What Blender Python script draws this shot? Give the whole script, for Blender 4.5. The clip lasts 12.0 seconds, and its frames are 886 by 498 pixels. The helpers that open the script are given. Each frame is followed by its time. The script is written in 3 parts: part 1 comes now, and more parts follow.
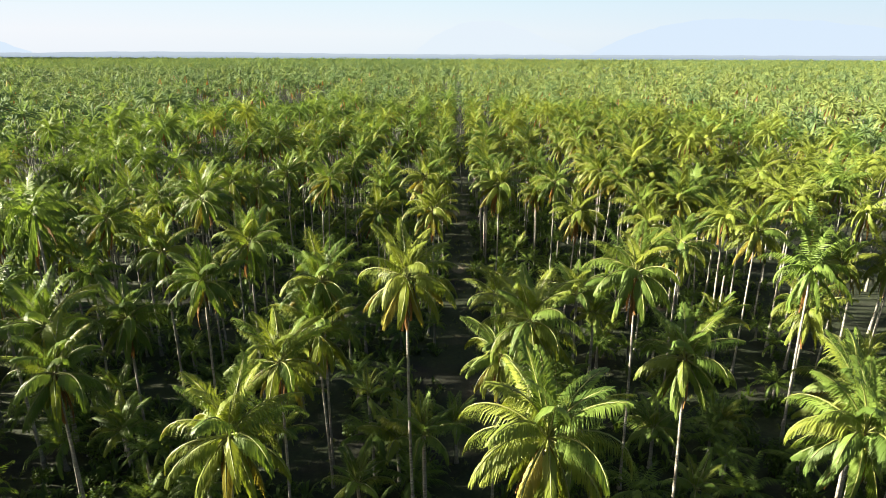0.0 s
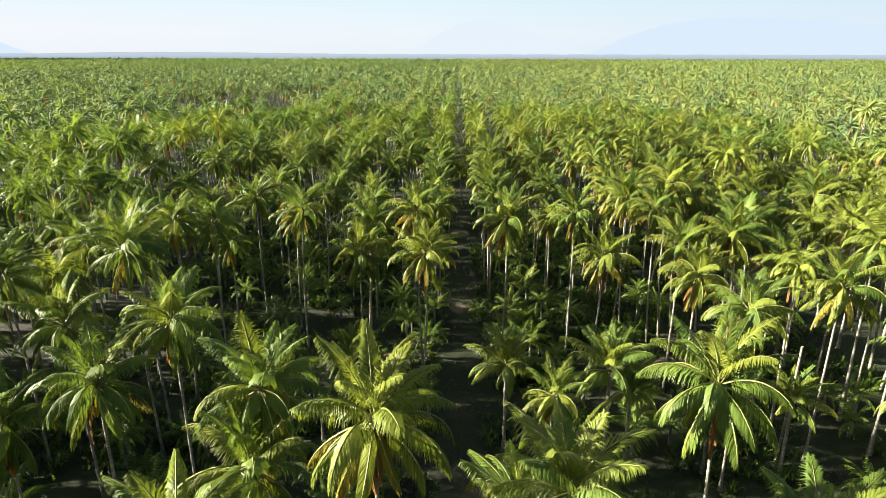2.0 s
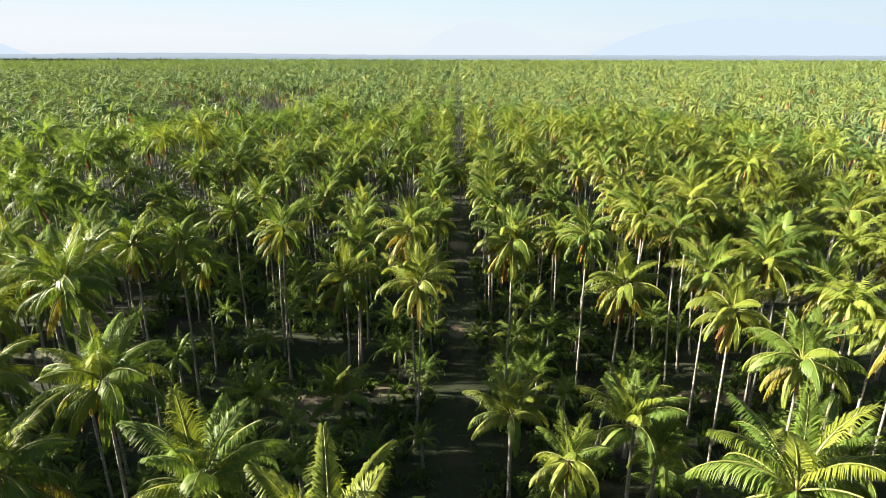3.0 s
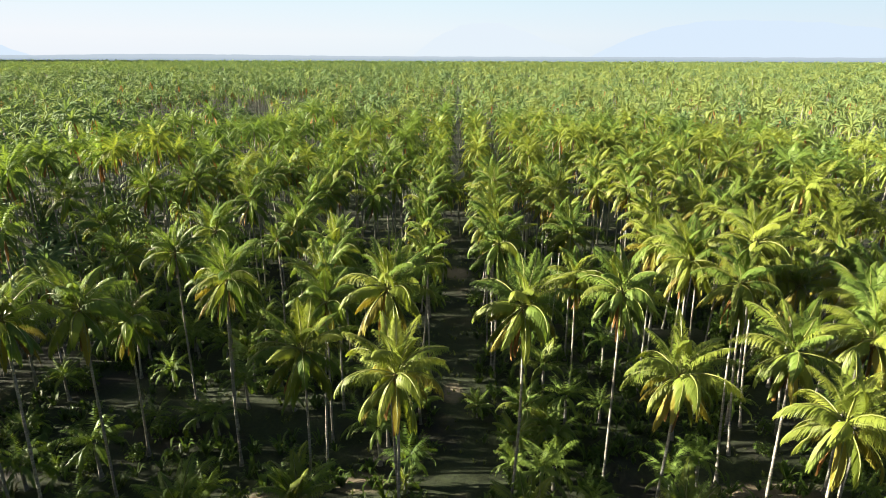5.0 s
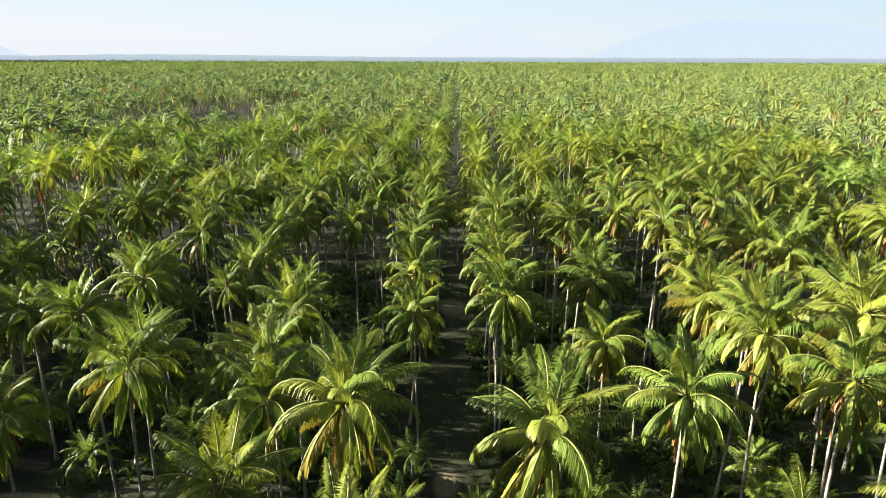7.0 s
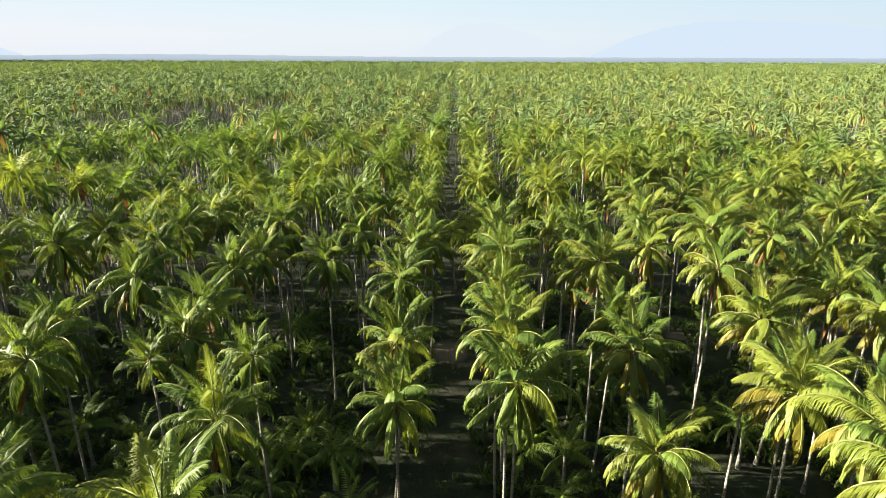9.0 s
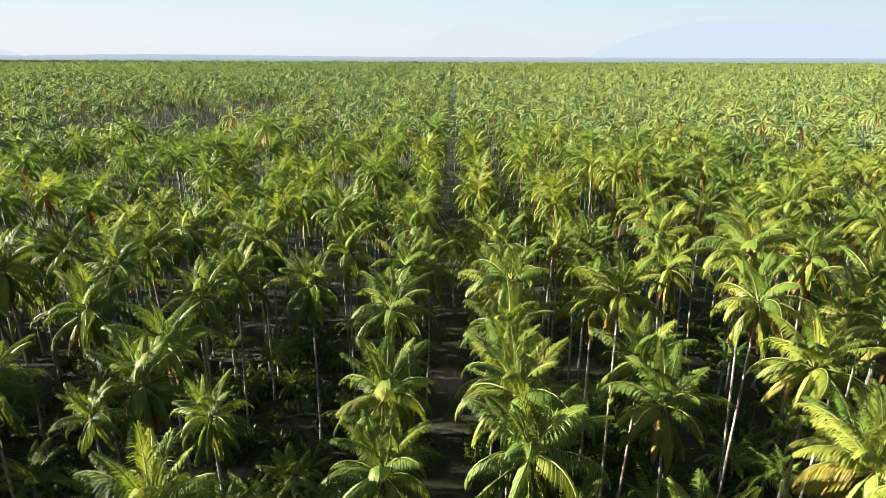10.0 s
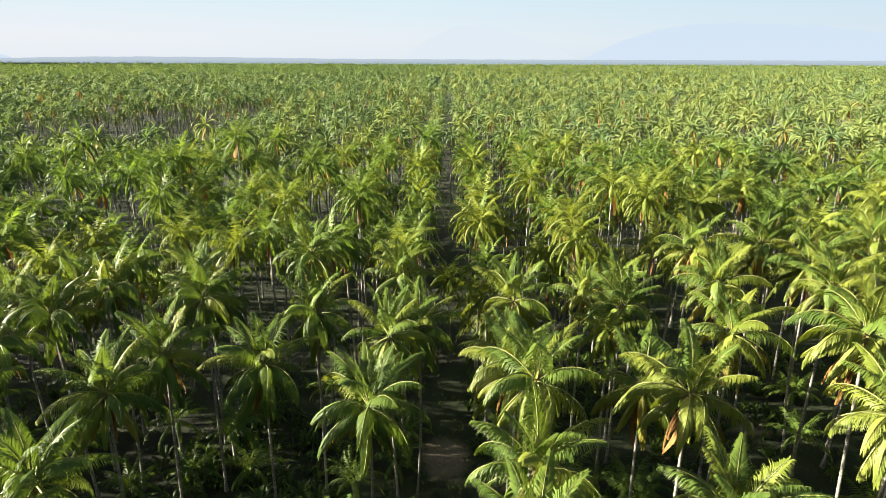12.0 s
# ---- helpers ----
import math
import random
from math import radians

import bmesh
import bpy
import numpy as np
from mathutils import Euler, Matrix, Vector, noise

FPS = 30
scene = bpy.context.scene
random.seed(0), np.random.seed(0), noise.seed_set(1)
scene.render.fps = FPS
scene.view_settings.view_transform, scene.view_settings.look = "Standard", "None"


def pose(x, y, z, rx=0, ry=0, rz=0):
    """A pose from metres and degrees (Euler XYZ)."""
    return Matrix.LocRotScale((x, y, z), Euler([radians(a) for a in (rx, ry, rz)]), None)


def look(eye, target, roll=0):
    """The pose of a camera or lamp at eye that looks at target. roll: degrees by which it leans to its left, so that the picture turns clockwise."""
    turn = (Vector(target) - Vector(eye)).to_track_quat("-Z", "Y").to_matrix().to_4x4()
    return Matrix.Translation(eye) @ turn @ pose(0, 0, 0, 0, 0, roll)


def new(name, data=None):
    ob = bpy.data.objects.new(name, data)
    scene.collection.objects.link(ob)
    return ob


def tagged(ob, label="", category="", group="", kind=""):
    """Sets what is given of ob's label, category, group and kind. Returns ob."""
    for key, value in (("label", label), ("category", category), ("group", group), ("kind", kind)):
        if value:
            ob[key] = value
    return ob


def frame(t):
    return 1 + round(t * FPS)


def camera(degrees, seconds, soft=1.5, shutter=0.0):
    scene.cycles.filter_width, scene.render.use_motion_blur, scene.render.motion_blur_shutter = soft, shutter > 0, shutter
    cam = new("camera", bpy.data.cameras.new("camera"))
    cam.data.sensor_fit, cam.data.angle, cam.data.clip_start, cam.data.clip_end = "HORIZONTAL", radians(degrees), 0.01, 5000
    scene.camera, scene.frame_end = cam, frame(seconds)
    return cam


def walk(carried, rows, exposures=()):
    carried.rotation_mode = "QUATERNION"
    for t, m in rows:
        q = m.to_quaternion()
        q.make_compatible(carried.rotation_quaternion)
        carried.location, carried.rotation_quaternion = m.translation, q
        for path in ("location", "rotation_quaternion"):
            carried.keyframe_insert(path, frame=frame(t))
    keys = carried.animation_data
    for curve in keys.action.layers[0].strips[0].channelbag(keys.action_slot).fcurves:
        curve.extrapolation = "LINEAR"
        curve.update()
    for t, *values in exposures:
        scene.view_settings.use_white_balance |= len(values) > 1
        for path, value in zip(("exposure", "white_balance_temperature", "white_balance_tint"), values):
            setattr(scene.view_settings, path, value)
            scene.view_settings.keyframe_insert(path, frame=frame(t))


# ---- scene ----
cam = camera(73.0, 12.0, soft=0.7)
# seconds; place in metres; yaw, pitch and roll in degrees
ROWS = [
    (0.0, -0.016, 0.000, 36.416, 1.267, -17.964, 0.218),
    (0.5, -0.012, 3.987, 36.604, 1.299, -17.998, 0.168),
    (1.0, 0.021, 7.979, 36.742, 1.321, -18.009, 0.134),
    (1.5, 0.076, 11.976, 36.837, 1.338, -18.001, 0.114),
    (2.0, 0.150, 15.974, 36.899, 1.350, -17.981, 0.106),
    (2.5, 0.240, 19.972, 36.934, 1.357, -17.951, 0.105),
    (3.0, 0.341, 23.964, 36.948, 1.360, -17.916, 0.111),
    (3.5, 0.451, 27.947, 36.948, 1.361, -17.879, 0.122),
    (4.0, 0.565, 31.912, 36.938, 1.359, -17.842, 0.136),
    (4.5, 0.680, 35.857, 36.924, 1.356, -17.810, 0.151),
    (5.0, 0.794, 39.776, 36.909, 1.350, -17.782, 0.166),
    (5.5, 0.904, 43.663, 36.895, 1.342, -17.758, 0.178),
    (6.0, 1.006, 47.514, 36.886, 1.330, -17.742, 0.191),
    (6.5, 1.099, 51.326, 36.882, 1.315, -17.732, 0.199),
    (7.0, 1.180, 55.098, 36.886, 1.296, -17.728, 0.206),
    (7.5, 1.249, 58.826, 36.896, 1.272, -17.729, 0.209),
    (8.0, 1.303, 62.515, 36.913, 1.240, -17.734, 0.209),
    (8.5, 1.339, 66.165, 36.935, 1.201, -17.740, 0.207),
    (9.0, 1.358, 69.781, 36.961, 1.151, -17.744, 0.203),
    (9.5, 1.358, 73.374, 36.988, 1.091, -17.745, 0.198),
    (10.0, 1.338, 76.951, 37.013, 1.015, -17.738, 0.193),
    (10.5, 1.297, 80.526, 37.032, 0.923, -17.718, 0.189),
    (11.0, 1.235, 84.118, 37.040, 0.812, -17.682, 0.188),
    (11.5, 1.152, 87.744, 37.031, 0.679, -17.624, 0.192),
    (12.0, 1.047, 91.429, 37.001, 0.522, -17.537, 0.201),
]
walk(cam, [(t, pose(x, y, z, 90 + pitch, 0, yaw) @ pose(0, 0, 0, 0, 0, roll)) for t, x, y, z, yaw, pitch, roll in ROWS], exposures=[(0.0, 2.71), (7.0, 2.70), (12.0, 2.62)])

# ---- light ----
SUN_ELEV, SUN_AZ = 16.0, -90.0      # degrees; azimuth clockwise from +y (the heading of the rows)
world = bpy.data.worlds.new("sky")
scene.world = world
world.use_nodes = True
wn = world.node_tree.nodes
sky = wn.new("ShaderNodeTexSky")
sky.sky_type = "NISHITA"
sky.sun_disc = False
sky.sun_elevation, sky.sun_rotation = radians(SUN_ELEV), radians(SUN_AZ)
sky.air_density, sky.dust_density, sky.ozone_density = 1.0, 3.0, 0.8
wn["Background"].inputs["Strength"].default_value = 0.026
world.node_tree.links.new(sky.outputs["Color"], wn["Background"].inputs["Color"])

sun = new("sun", bpy.data.lights.new("sun", "SUN"))
sun.data.energy, sun.data.angle, sun.data.color = 5.0, radians(0.6), (1.0, 0.91, 0.70)
toward = Vector((math.sin(radians(SUN_AZ)) * math.cos(radians(SUN_ELEV)), math.cos(radians(SUN_AZ)) * math.cos(radians(SUN_ELEV)), math.sin(radians(SUN_ELEV))))
sun.matrix_world = look(toward * 200, (0, 0, 0))

# ---- materials ----


def material(name):
    mat = bpy.data.materials.new(name)
    mat.use_nodes = True
    return mat, mat.node_tree.nodes, mat.node_tree.links


def ramp(nodes, stops):
    r = nodes.new("ShaderNodeValToRGB")
    while len(r.color_ramp.elements) < len(stops):
        r.color_ramp.elements.new(0.5)
    for e, (p, c) in zip(r.color_ramp.elements, stops):
        e.position, e.color = p, (*c, 1)
    return r


def noise_tex(nodes, links, scale, detail=4.0, coords="Object", rough=0.6, stretch=None):
    t = nodes.new("ShaderNodeTexNoise")
    t.inputs["Scale"].default_value, t.inputs["Detail"].default_value, t.inputs["Roughness"].default_value = scale, detail, rough
    c = nodes.new("ShaderNodeTexCoord")
    if stretch:
        m = nodes.new("ShaderNodeMapping")
        m.inputs["Scale"].default_value = stretch
        links.new(c.outputs[coords], m.inputs["Vector"])
        links.new(m.outputs["Vector"], t.inputs["Vector"])
    else:
        links.new(c.outputs[coords], t.inputs["Vector"])
    return t


def mixed(nodes, links, fac, a, b, how="MIX"):
    m = nodes.new("ShaderNodeMix")
    m.data_type, m.blend_type = "RGBA", how
    for key, v in (("Factor", fac), ("A", a), ("B", b)):
        sock = [s for s in m.inputs if s.name == key and s.type == ("VALUE" if key == "Factor" else "RGBA")][0]
        if isinstance(v, (int, float)):
            sock.default_value = v
        elif isinstance(v, tuple):
            sock.default_value = (*v, 1)
        else:
            links.new(v, sock)
    return [s for s in m.outputs if s.type == "RGBA"][0]


def leaf_material(name, dark, light, through_colour, island=False, trans=0.30, rough=0.48, gloss=0.26):
    """Leaf blades: glossy cuticle over a translucent blade, varied leaf by leaf and along the blade."""
    mat, n, l = material(name)
    b = n["Principled BSDF"]
    b.inputs["Roughness"].default_value = rough
    b.inputs["Specular IOR Level"].default_value = gloss
    if island:
        g = n.new("ShaderNodeNewGeometry")
        rnd = g.outputs["Random Per Island"]
    else:
        g = n.new("ShaderNodeObjectInfo")
        rnd = g.outputs["Random"]
    tex = noise_tex(n, l, 0.9, 3.0)
    add = n.new("ShaderNodeMath")
    add.operation = "MULTIPLY_ADD"
    l.new(tex.outputs["Fac"], add.inputs[0])
    add.inputs[1].default_value = 0.9
    half = n.new("ShaderNodeMath")
    half.operation = "MULTIPLY_ADD"
    l.new(rnd, half.inputs[0])
    half.inputs[1].default_value, half.inputs[2].default_value = (0.28, -0.1) if island else (0.8, -0.35)
    l.new(half.outputs[0], add.inputs[2])
    r = ramp(n, [(0.0, dark), (1.0, light)])
    l.new(add.outputs[0], r.inputs["Fac"])
    l.new(r.outputs["Color"], b.inputs["Base Color"])
    tr = n.new("ShaderNodeBsdfTranslucent")
    tr.inputs["Color"].default_value = (*through_colour, 1)
    tint = mixed(n, l, 0.5, r.outputs["Color"], through_colour)
    l.new(tint, tr.inputs["Color"])
    mix = n.new("ShaderNodeMixShader")
    mix.inputs["Fac"].default_value = trans
    l.new(b.outputs["BSDF"], mix.inputs[1])
    l.new(tr.outputs["BSDF"], mix.inputs[2])
    l.new(mix.outputs["Shader"], n["Material Output"].inputs["Surface"])
    return mat


GREEN = leaf_material("palm_leaf_green", (0.060, 0.107, 0.022), (0.136, 0.196, 0.036), (0.24, 0.33, 0.017))
LIME = leaf_material("palm_leaf_lime", (0.104, 0.145, 0.022), (0.193, 0.222, 0.037), (0.32, 0.37, 0.017))
YELLOW = leaf_material("palm_leaf_yellowing", (0.151, 0.146, 0.022), (0.270, 0.232, 0.041), (0.40, 0.31, 0.020))
DEAD = leaf_material("palm_leaf_dead", (0.12, 0.060, 0.020), (0.25, 0.135, 0.042), (0.32, 0.13, 0.025), trans=0.2, rough=0.7)
MID_GREEN = leaf_material("palm_leaf_green_crown", (0.071, 0.125, 0.028), (0.177, 0.250, 0.050), (0.24, 0.33, 0.018), island=True, trans=0.38, gloss=0.26)
MID_LIME = leaf_material("palm_leaf_lime_crown", (0.115, 0.166, 0.030), (0.239, 0.276, 0.051), (0.32, 0.37, 0.018), island=True, trans=0.38, gloss=0.26)
MID_DARK = leaf_material("palm_leaf_dark_crown", (0.055, 0.104, 0.027), (0.130, 0.196, 0.045), (0.20, 0.30, 0.018), island=True, trans=0.38, gloss=0.26)
# far crowns: air haze put into paler, bluer copies of the leaf colours
FAR_GREEN = leaf_material("palm_leaf_green_hazed", (0.056, 0.095, 0.031), (0.184, 0.239, 0.090), (0.28, 0.37, 0.040), island=True, trans=0.28, rough=0.7, gloss=0.15)
FAR_LIME = leaf_material("palm_leaf_lime_hazed", (0.080, 0.117, 0.032), (0.218, 0.257, 0.083), (0.35, 0.42, 0.040), island=True, trans=0.28, rough=0.7, gloss=0.15)
FAR_DARK = leaf_material("palm_leaf_dark_hazed", (0.051, 0.090, 0.037), (0.124, 0.180, 0.082), (0.20, 0.30, 0.032), island=True, trans=0.28, rough=0.7, gloss=0.15)
SHRUB = leaf_material("shrub_leaf", (0.026, 0.050, 0.010), (0.070, 0.115, 0.016), (0.14, 0.22, 0.012), island=True)
GRASS = leaf_material("grass_blade", (0.040, 0.062, 0.012), (0.12, 0.135, 0.03), (0.18, 0.22, 0.02), island=True, rough=0.6)


def bark_material():
    mat, n, l = material("palm_trunk_bark")
    b = n["Principled BSDF"]
    b.inputs["Roughness"].default_value = 0.85
    rings = noise_tex(n, l, 1.0, 3.0, stretch=(0.6, 0.6, 9.0))
    spots = noise_tex(n, l, 3.5, 5.0)
    a = ramp(n, [(0.30, (0.10, 0.092, 0.082)), (0.5, (0.20, 0.19, 0.172)), (0.68, (0.36, 0.345, 0.32))])
    l.new(rings.outputs["Fac"], a.inputs["Fac"])
    s = ramp(n, [(0.35, (0.55, 0.52, 0.47)), (0.62, (1.0, 1.0, 1.0))])
    l.new(spots.outputs["Fac"], s.inputs["Fac"])
    l.new(mixed(n, l, 0.8, a.outputs["Color"], s.outputs["Color"], "MULTIPLY"), b.inputs["Base Color"])
    bump = n.new("ShaderNodeBump")
    bump.inputs["Strength"].default_value, bump.inputs["Distance"].default_value = 0.6, 0.03
    l.new(rings.outputs["Fac"], bump.inputs["Height"])
    l.new(bump.outputs["Normal"], b.inputs["Normal"])
    return mat


def plain_material(name, dark, light, scale, rough):
    mat, n, l = material(name)
    b = n["Principled BSDF"]
    b.inputs["Roughness"].default_value = rough
    t = noise_tex(n, l, scale, 5.0)
    r = ramp(n, [(0.3, dark), (0.7, light)])
    l.new(t.outputs["Fac"], r.inputs["Fac"])
    l.new(r.outputs["Color"], b.inputs["Base Color"])
    bump = n.new("ShaderNodeBump")
    bump.inputs["Strength"].default_value, bump.inputs["Distance"].default_value = 0.5, 0.03
    l.new(t.outputs["Fac"], bump.inputs["Height"])
    l.new(bump.outputs["Normal"], b.inputs["Normal"])
    return mat


BARK = bark_material()
FIBRE = plain_material("crown_fibre", (0.07, 0.045, 0.022), (0.19, 0.13, 0.06), 9.0, 0.9)
MIDRIB = plain_material("frond_midrib", (0.09, 0.11, 0.025), (0.19, 0.20, 0.055), 2.0, 0.45)
NUT = plain_material("green_coconut", (0.09, 0.12, 0.02), (0.24, 0.22, 0.045), 4.0, 0.45)


SAND = [(-15.1, 81.7, 3.5, 1.8), (28.5, 84.7, 5.9, 1.5), (-7.8, 85.0, 2.9, 1.4), (0.9, 141.0, 2.6, 3.8), (-20.1, 123.3, 3.1, 1.6), (33.9, 146.2, 3.9, 1.5), (0.5, 100.4, 1.3, 2.5)]


def ground_material():
    mat, n, l = material("plantation_soil")
    b = n["Principled BSDF"]
    b.inputs["Roughness"].default_value = 0.95
    fine = noise_tex(n, l, 2.6, 9.0, rough=0.78)
    big = noise_tex(n, l, 0.09, 4.0)
    # soil and weeds near-black: the canopy's shade is put into their colour
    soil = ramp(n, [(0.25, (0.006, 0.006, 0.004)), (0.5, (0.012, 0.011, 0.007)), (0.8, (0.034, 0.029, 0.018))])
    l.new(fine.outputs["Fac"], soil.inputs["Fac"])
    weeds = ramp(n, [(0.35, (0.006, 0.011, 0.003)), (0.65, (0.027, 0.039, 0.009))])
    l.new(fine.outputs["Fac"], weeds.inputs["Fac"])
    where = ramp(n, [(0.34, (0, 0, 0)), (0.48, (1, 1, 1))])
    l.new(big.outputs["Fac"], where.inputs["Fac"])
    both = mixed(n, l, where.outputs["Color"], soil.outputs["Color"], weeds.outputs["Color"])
    # the sandy lane between the two rows
    c = n.new("ShaderNodeTexCoord")
    sep = n.new("ShaderNodeSeparateXYZ")
    l.new(c.outputs["Object"], sep.inputs[0])
    off = n.new("ShaderNodeMath")
    off.operation = "SUBTRACT"
    l.new(sep.outputs["X"], off.inputs[0])
    off.inputs[1].default_value = 0.9
    ab = n.new("ShaderNodeMath")
    ab.operation = "ABSOLUTE"
    l.new(off.outputs[0], ab.inputs[0])
    wob = n.new("ShaderNodeMath")
    wob.operation = "MULTIPLY_ADD"
    l.new(fine.outputs["Fac"], wob.inputs[0])
    wob.inputs[1].default_value = 3.4
    l.new(ab.outputs[0], wob.inputs[2])
    edge = n.new("ShaderNodeMapRange")
    edge.inputs["From Min"].default_value, edge.inputs["From Max"].default_value = 3.9, 2.9
    l.new(wob.outputs[0], edge.inputs["Value"])
    # lane sand darkened the same way for shade
    sand = ramp(n, [(0.25, (0.014, 0.013, 0.007)), (0.75, (0.085, 0.066, 0.038))])
    l.new(fine.outputs["Fac"], sand.inputs["Fac"])
    bare = noise_tex(n, l, 0.13, 3.0)
    gaps = ramp(n, [(0.56, (0, 0, 0)), (0.70, (1, 1, 1))])
    l.new(bare.outputs["Fac"], gaps.inputs["Fac"])
    here = n.new("ShaderNodeMath")
    here.operation = "MULTIPLY"
    l.new(edge.outputs[0], here.inputs[0])
    l.new(gaps.outputs["Color"], here.inputs[1])
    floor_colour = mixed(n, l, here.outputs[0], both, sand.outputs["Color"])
    # bare sandy patches: place, half-length across and along the rows
    dry = ramp(n, [(0.3, (0.075, 0.062, 0.044)), (0.7, (0.25, 0.20, 0.14))])
    l.new(fine.outputs["Fac"], dry.inputs["Fac"])
    for px, py, rx, ry in SAND:
        shift = n.new("ShaderNodeMapping")
        shift.inputs["Location"].default_value = (-px / rx, -py / ry, 0)
        shift.inputs["Scale"].default_value = (1 / rx, 1 / ry, 0)
        l.new(c.outputs["Object"], shift.inputs["Vector"])
        far = n.new("ShaderNodeVectorMath")
        far.operation = "LENGTH"
        l.new(shift.outputs["Vector"], far.inputs[0])
        rag = n.new("ShaderNodeMath")
        rag.operation = "MULTIPLY_ADD"
        l.new(fine.outputs["Fac"], rag.inputs[0])
        rag.inputs[1].default_value = 1.6
        l.new(far.outputs["Value"], rag.inputs[2])
        rim = n.new("ShaderNodeMapRange")
        rim.inputs["From Min"].default_value, rim.inputs["From Max"].default_value = 1.85, 1.45
        l.new(rag.outputs[0], rim.inputs["Value"])
        floor_colour = mixed(n, l, rim.outputs[0], floor_colour, dry.outputs["Color"])
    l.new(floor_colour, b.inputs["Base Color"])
    bump = n.new("ShaderNodeBump")
    bump.inputs["Strength"].default_value, bump.inputs["Distance"].default_value = 0.8, 0.12
    l.new(fine.outputs["Fac"], bump.inputs["Height"])
    l.new(bump.outputs["Normal"], b.inputs["Normal"])
    return mat


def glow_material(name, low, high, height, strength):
    """Far distance as a glowing slab: air haze painted in, graded from foot to top."""
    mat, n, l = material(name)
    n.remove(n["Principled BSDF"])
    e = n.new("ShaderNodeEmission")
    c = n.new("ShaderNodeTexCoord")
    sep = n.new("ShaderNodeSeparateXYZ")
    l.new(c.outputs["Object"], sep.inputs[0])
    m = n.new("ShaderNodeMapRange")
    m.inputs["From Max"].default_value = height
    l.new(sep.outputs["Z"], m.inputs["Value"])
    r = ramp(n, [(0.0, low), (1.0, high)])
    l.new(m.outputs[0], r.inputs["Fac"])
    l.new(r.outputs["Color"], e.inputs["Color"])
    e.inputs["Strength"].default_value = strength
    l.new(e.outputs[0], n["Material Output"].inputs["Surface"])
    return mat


SOIL = ground_material()
RANGE = glow_material("mountain_haze_glow", (0.1215, 0.1420, 0.1650), (0.1190, 0.1410, 0.1660), 260.0, 0.915)
HUMP = glow_material("hill_haze_glow", (0.1362, 0.1512, 0.1646), (0.1352, 0.1505, 0.1650), 260.0, 0.905)
PLAIN = glow_material("plain_haze_glow", (0.0611, 0.0805, 0.0886), (0.0935, 0.1090, 0.1249), 34.0, 0.90)


def haze_sky():
    """The pale sky over the horizon: white towards the sun, bluer away from it."""
    mat, n, l = material("hazy_sky")
    n.remove(n["Principled BSDF"])
    e = n.new("ShaderNodeEmission")
    c = n.new("ShaderNodeTexCoord")
    sep = n.new("ShaderNodeSeparateXYZ")
    l.new(c.outputs["Object"], sep.inputs[0])
    cols = []
    for axis, lo, hi, stops in (("X", -3200.0, 3200.0, [(0.0, (0.1567, 0.1616, 0.1689)), (0.45, (0.1464, 0.1582, 0.166)), (1.0, (0.125, 0.144, 0.1597))]), ("Z", 0.0, 420.0, [(0.0, (0.95, 0.965, 0.985)), (0.45, (1.0, 1.0, 1.0)), (1.0, (0.90, 0.99, 1.02))])):
        m = n.new("ShaderNodeMapRange")
        m.inputs["From Min"].default_value, m.inputs["From Max"].default_value = lo, hi
        l.new(sep.outputs[axis], m.inputs["Value"])
        r = ramp(n, stops)
        l.new(m.outputs[0], r.inputs["Fac"])
        cols.append(r.outputs["Color"])
    l.new(mixed(n, l, 1.0, cols[0], cols[1], "MULTIPLY"), e.inputs["Color"])
    e.inputs["Strength"].default_value = 0.895
    l.new(e.outputs[0], n["Material Output"].inputs["Surface"])
    return mat


HAZE = haze_sky()

# ---- mesh helpers ----


def tri_mesh(name, verts, tris, mat, first=0, first_mat=None):
    """A large mesh of triangles from arrays."""
    me = bpy.data.meshes.new(name)
    me.vertices.add(len(verts))
    me.vertices.foreach_set("co", np.asarray(verts, np.float32).ravel())
    t = np.asarray(tris, np.int32)
    me.loops.add(t.size)
    me.loops.foreach_set("vertex_index", t.ravel())
    me.polygons.add(len(t))
    me.polygons.foreach_set("loop_start", np.arange(0, t.size, 3, dtype=np.int32))
    me.update(calc_edges=True)
    me.materials.append(mat)
    if first:
        me.materials.append(first_mat)
        slots = np.zeros(len(t), np.int32)
        slots[:first] = 1
        me.polygons.foreach_set("material_index", slots)
    return me


def part(name, data, parent, m=None, label=""):
    ob = new(name, data)
    ob.parent = parent
    if m is not None:
        ob.matrix_basis = m
    if label:
        ob["label"] = label
    return ob


def unit(v):
    return v / (np.linalg.norm(v, axis=-1, keepdims=True) + 1e-9)


DOWN = np.array((0.0, 0.0, -1.0))
ARCH = 1.6     # how late along its length a frond bends over


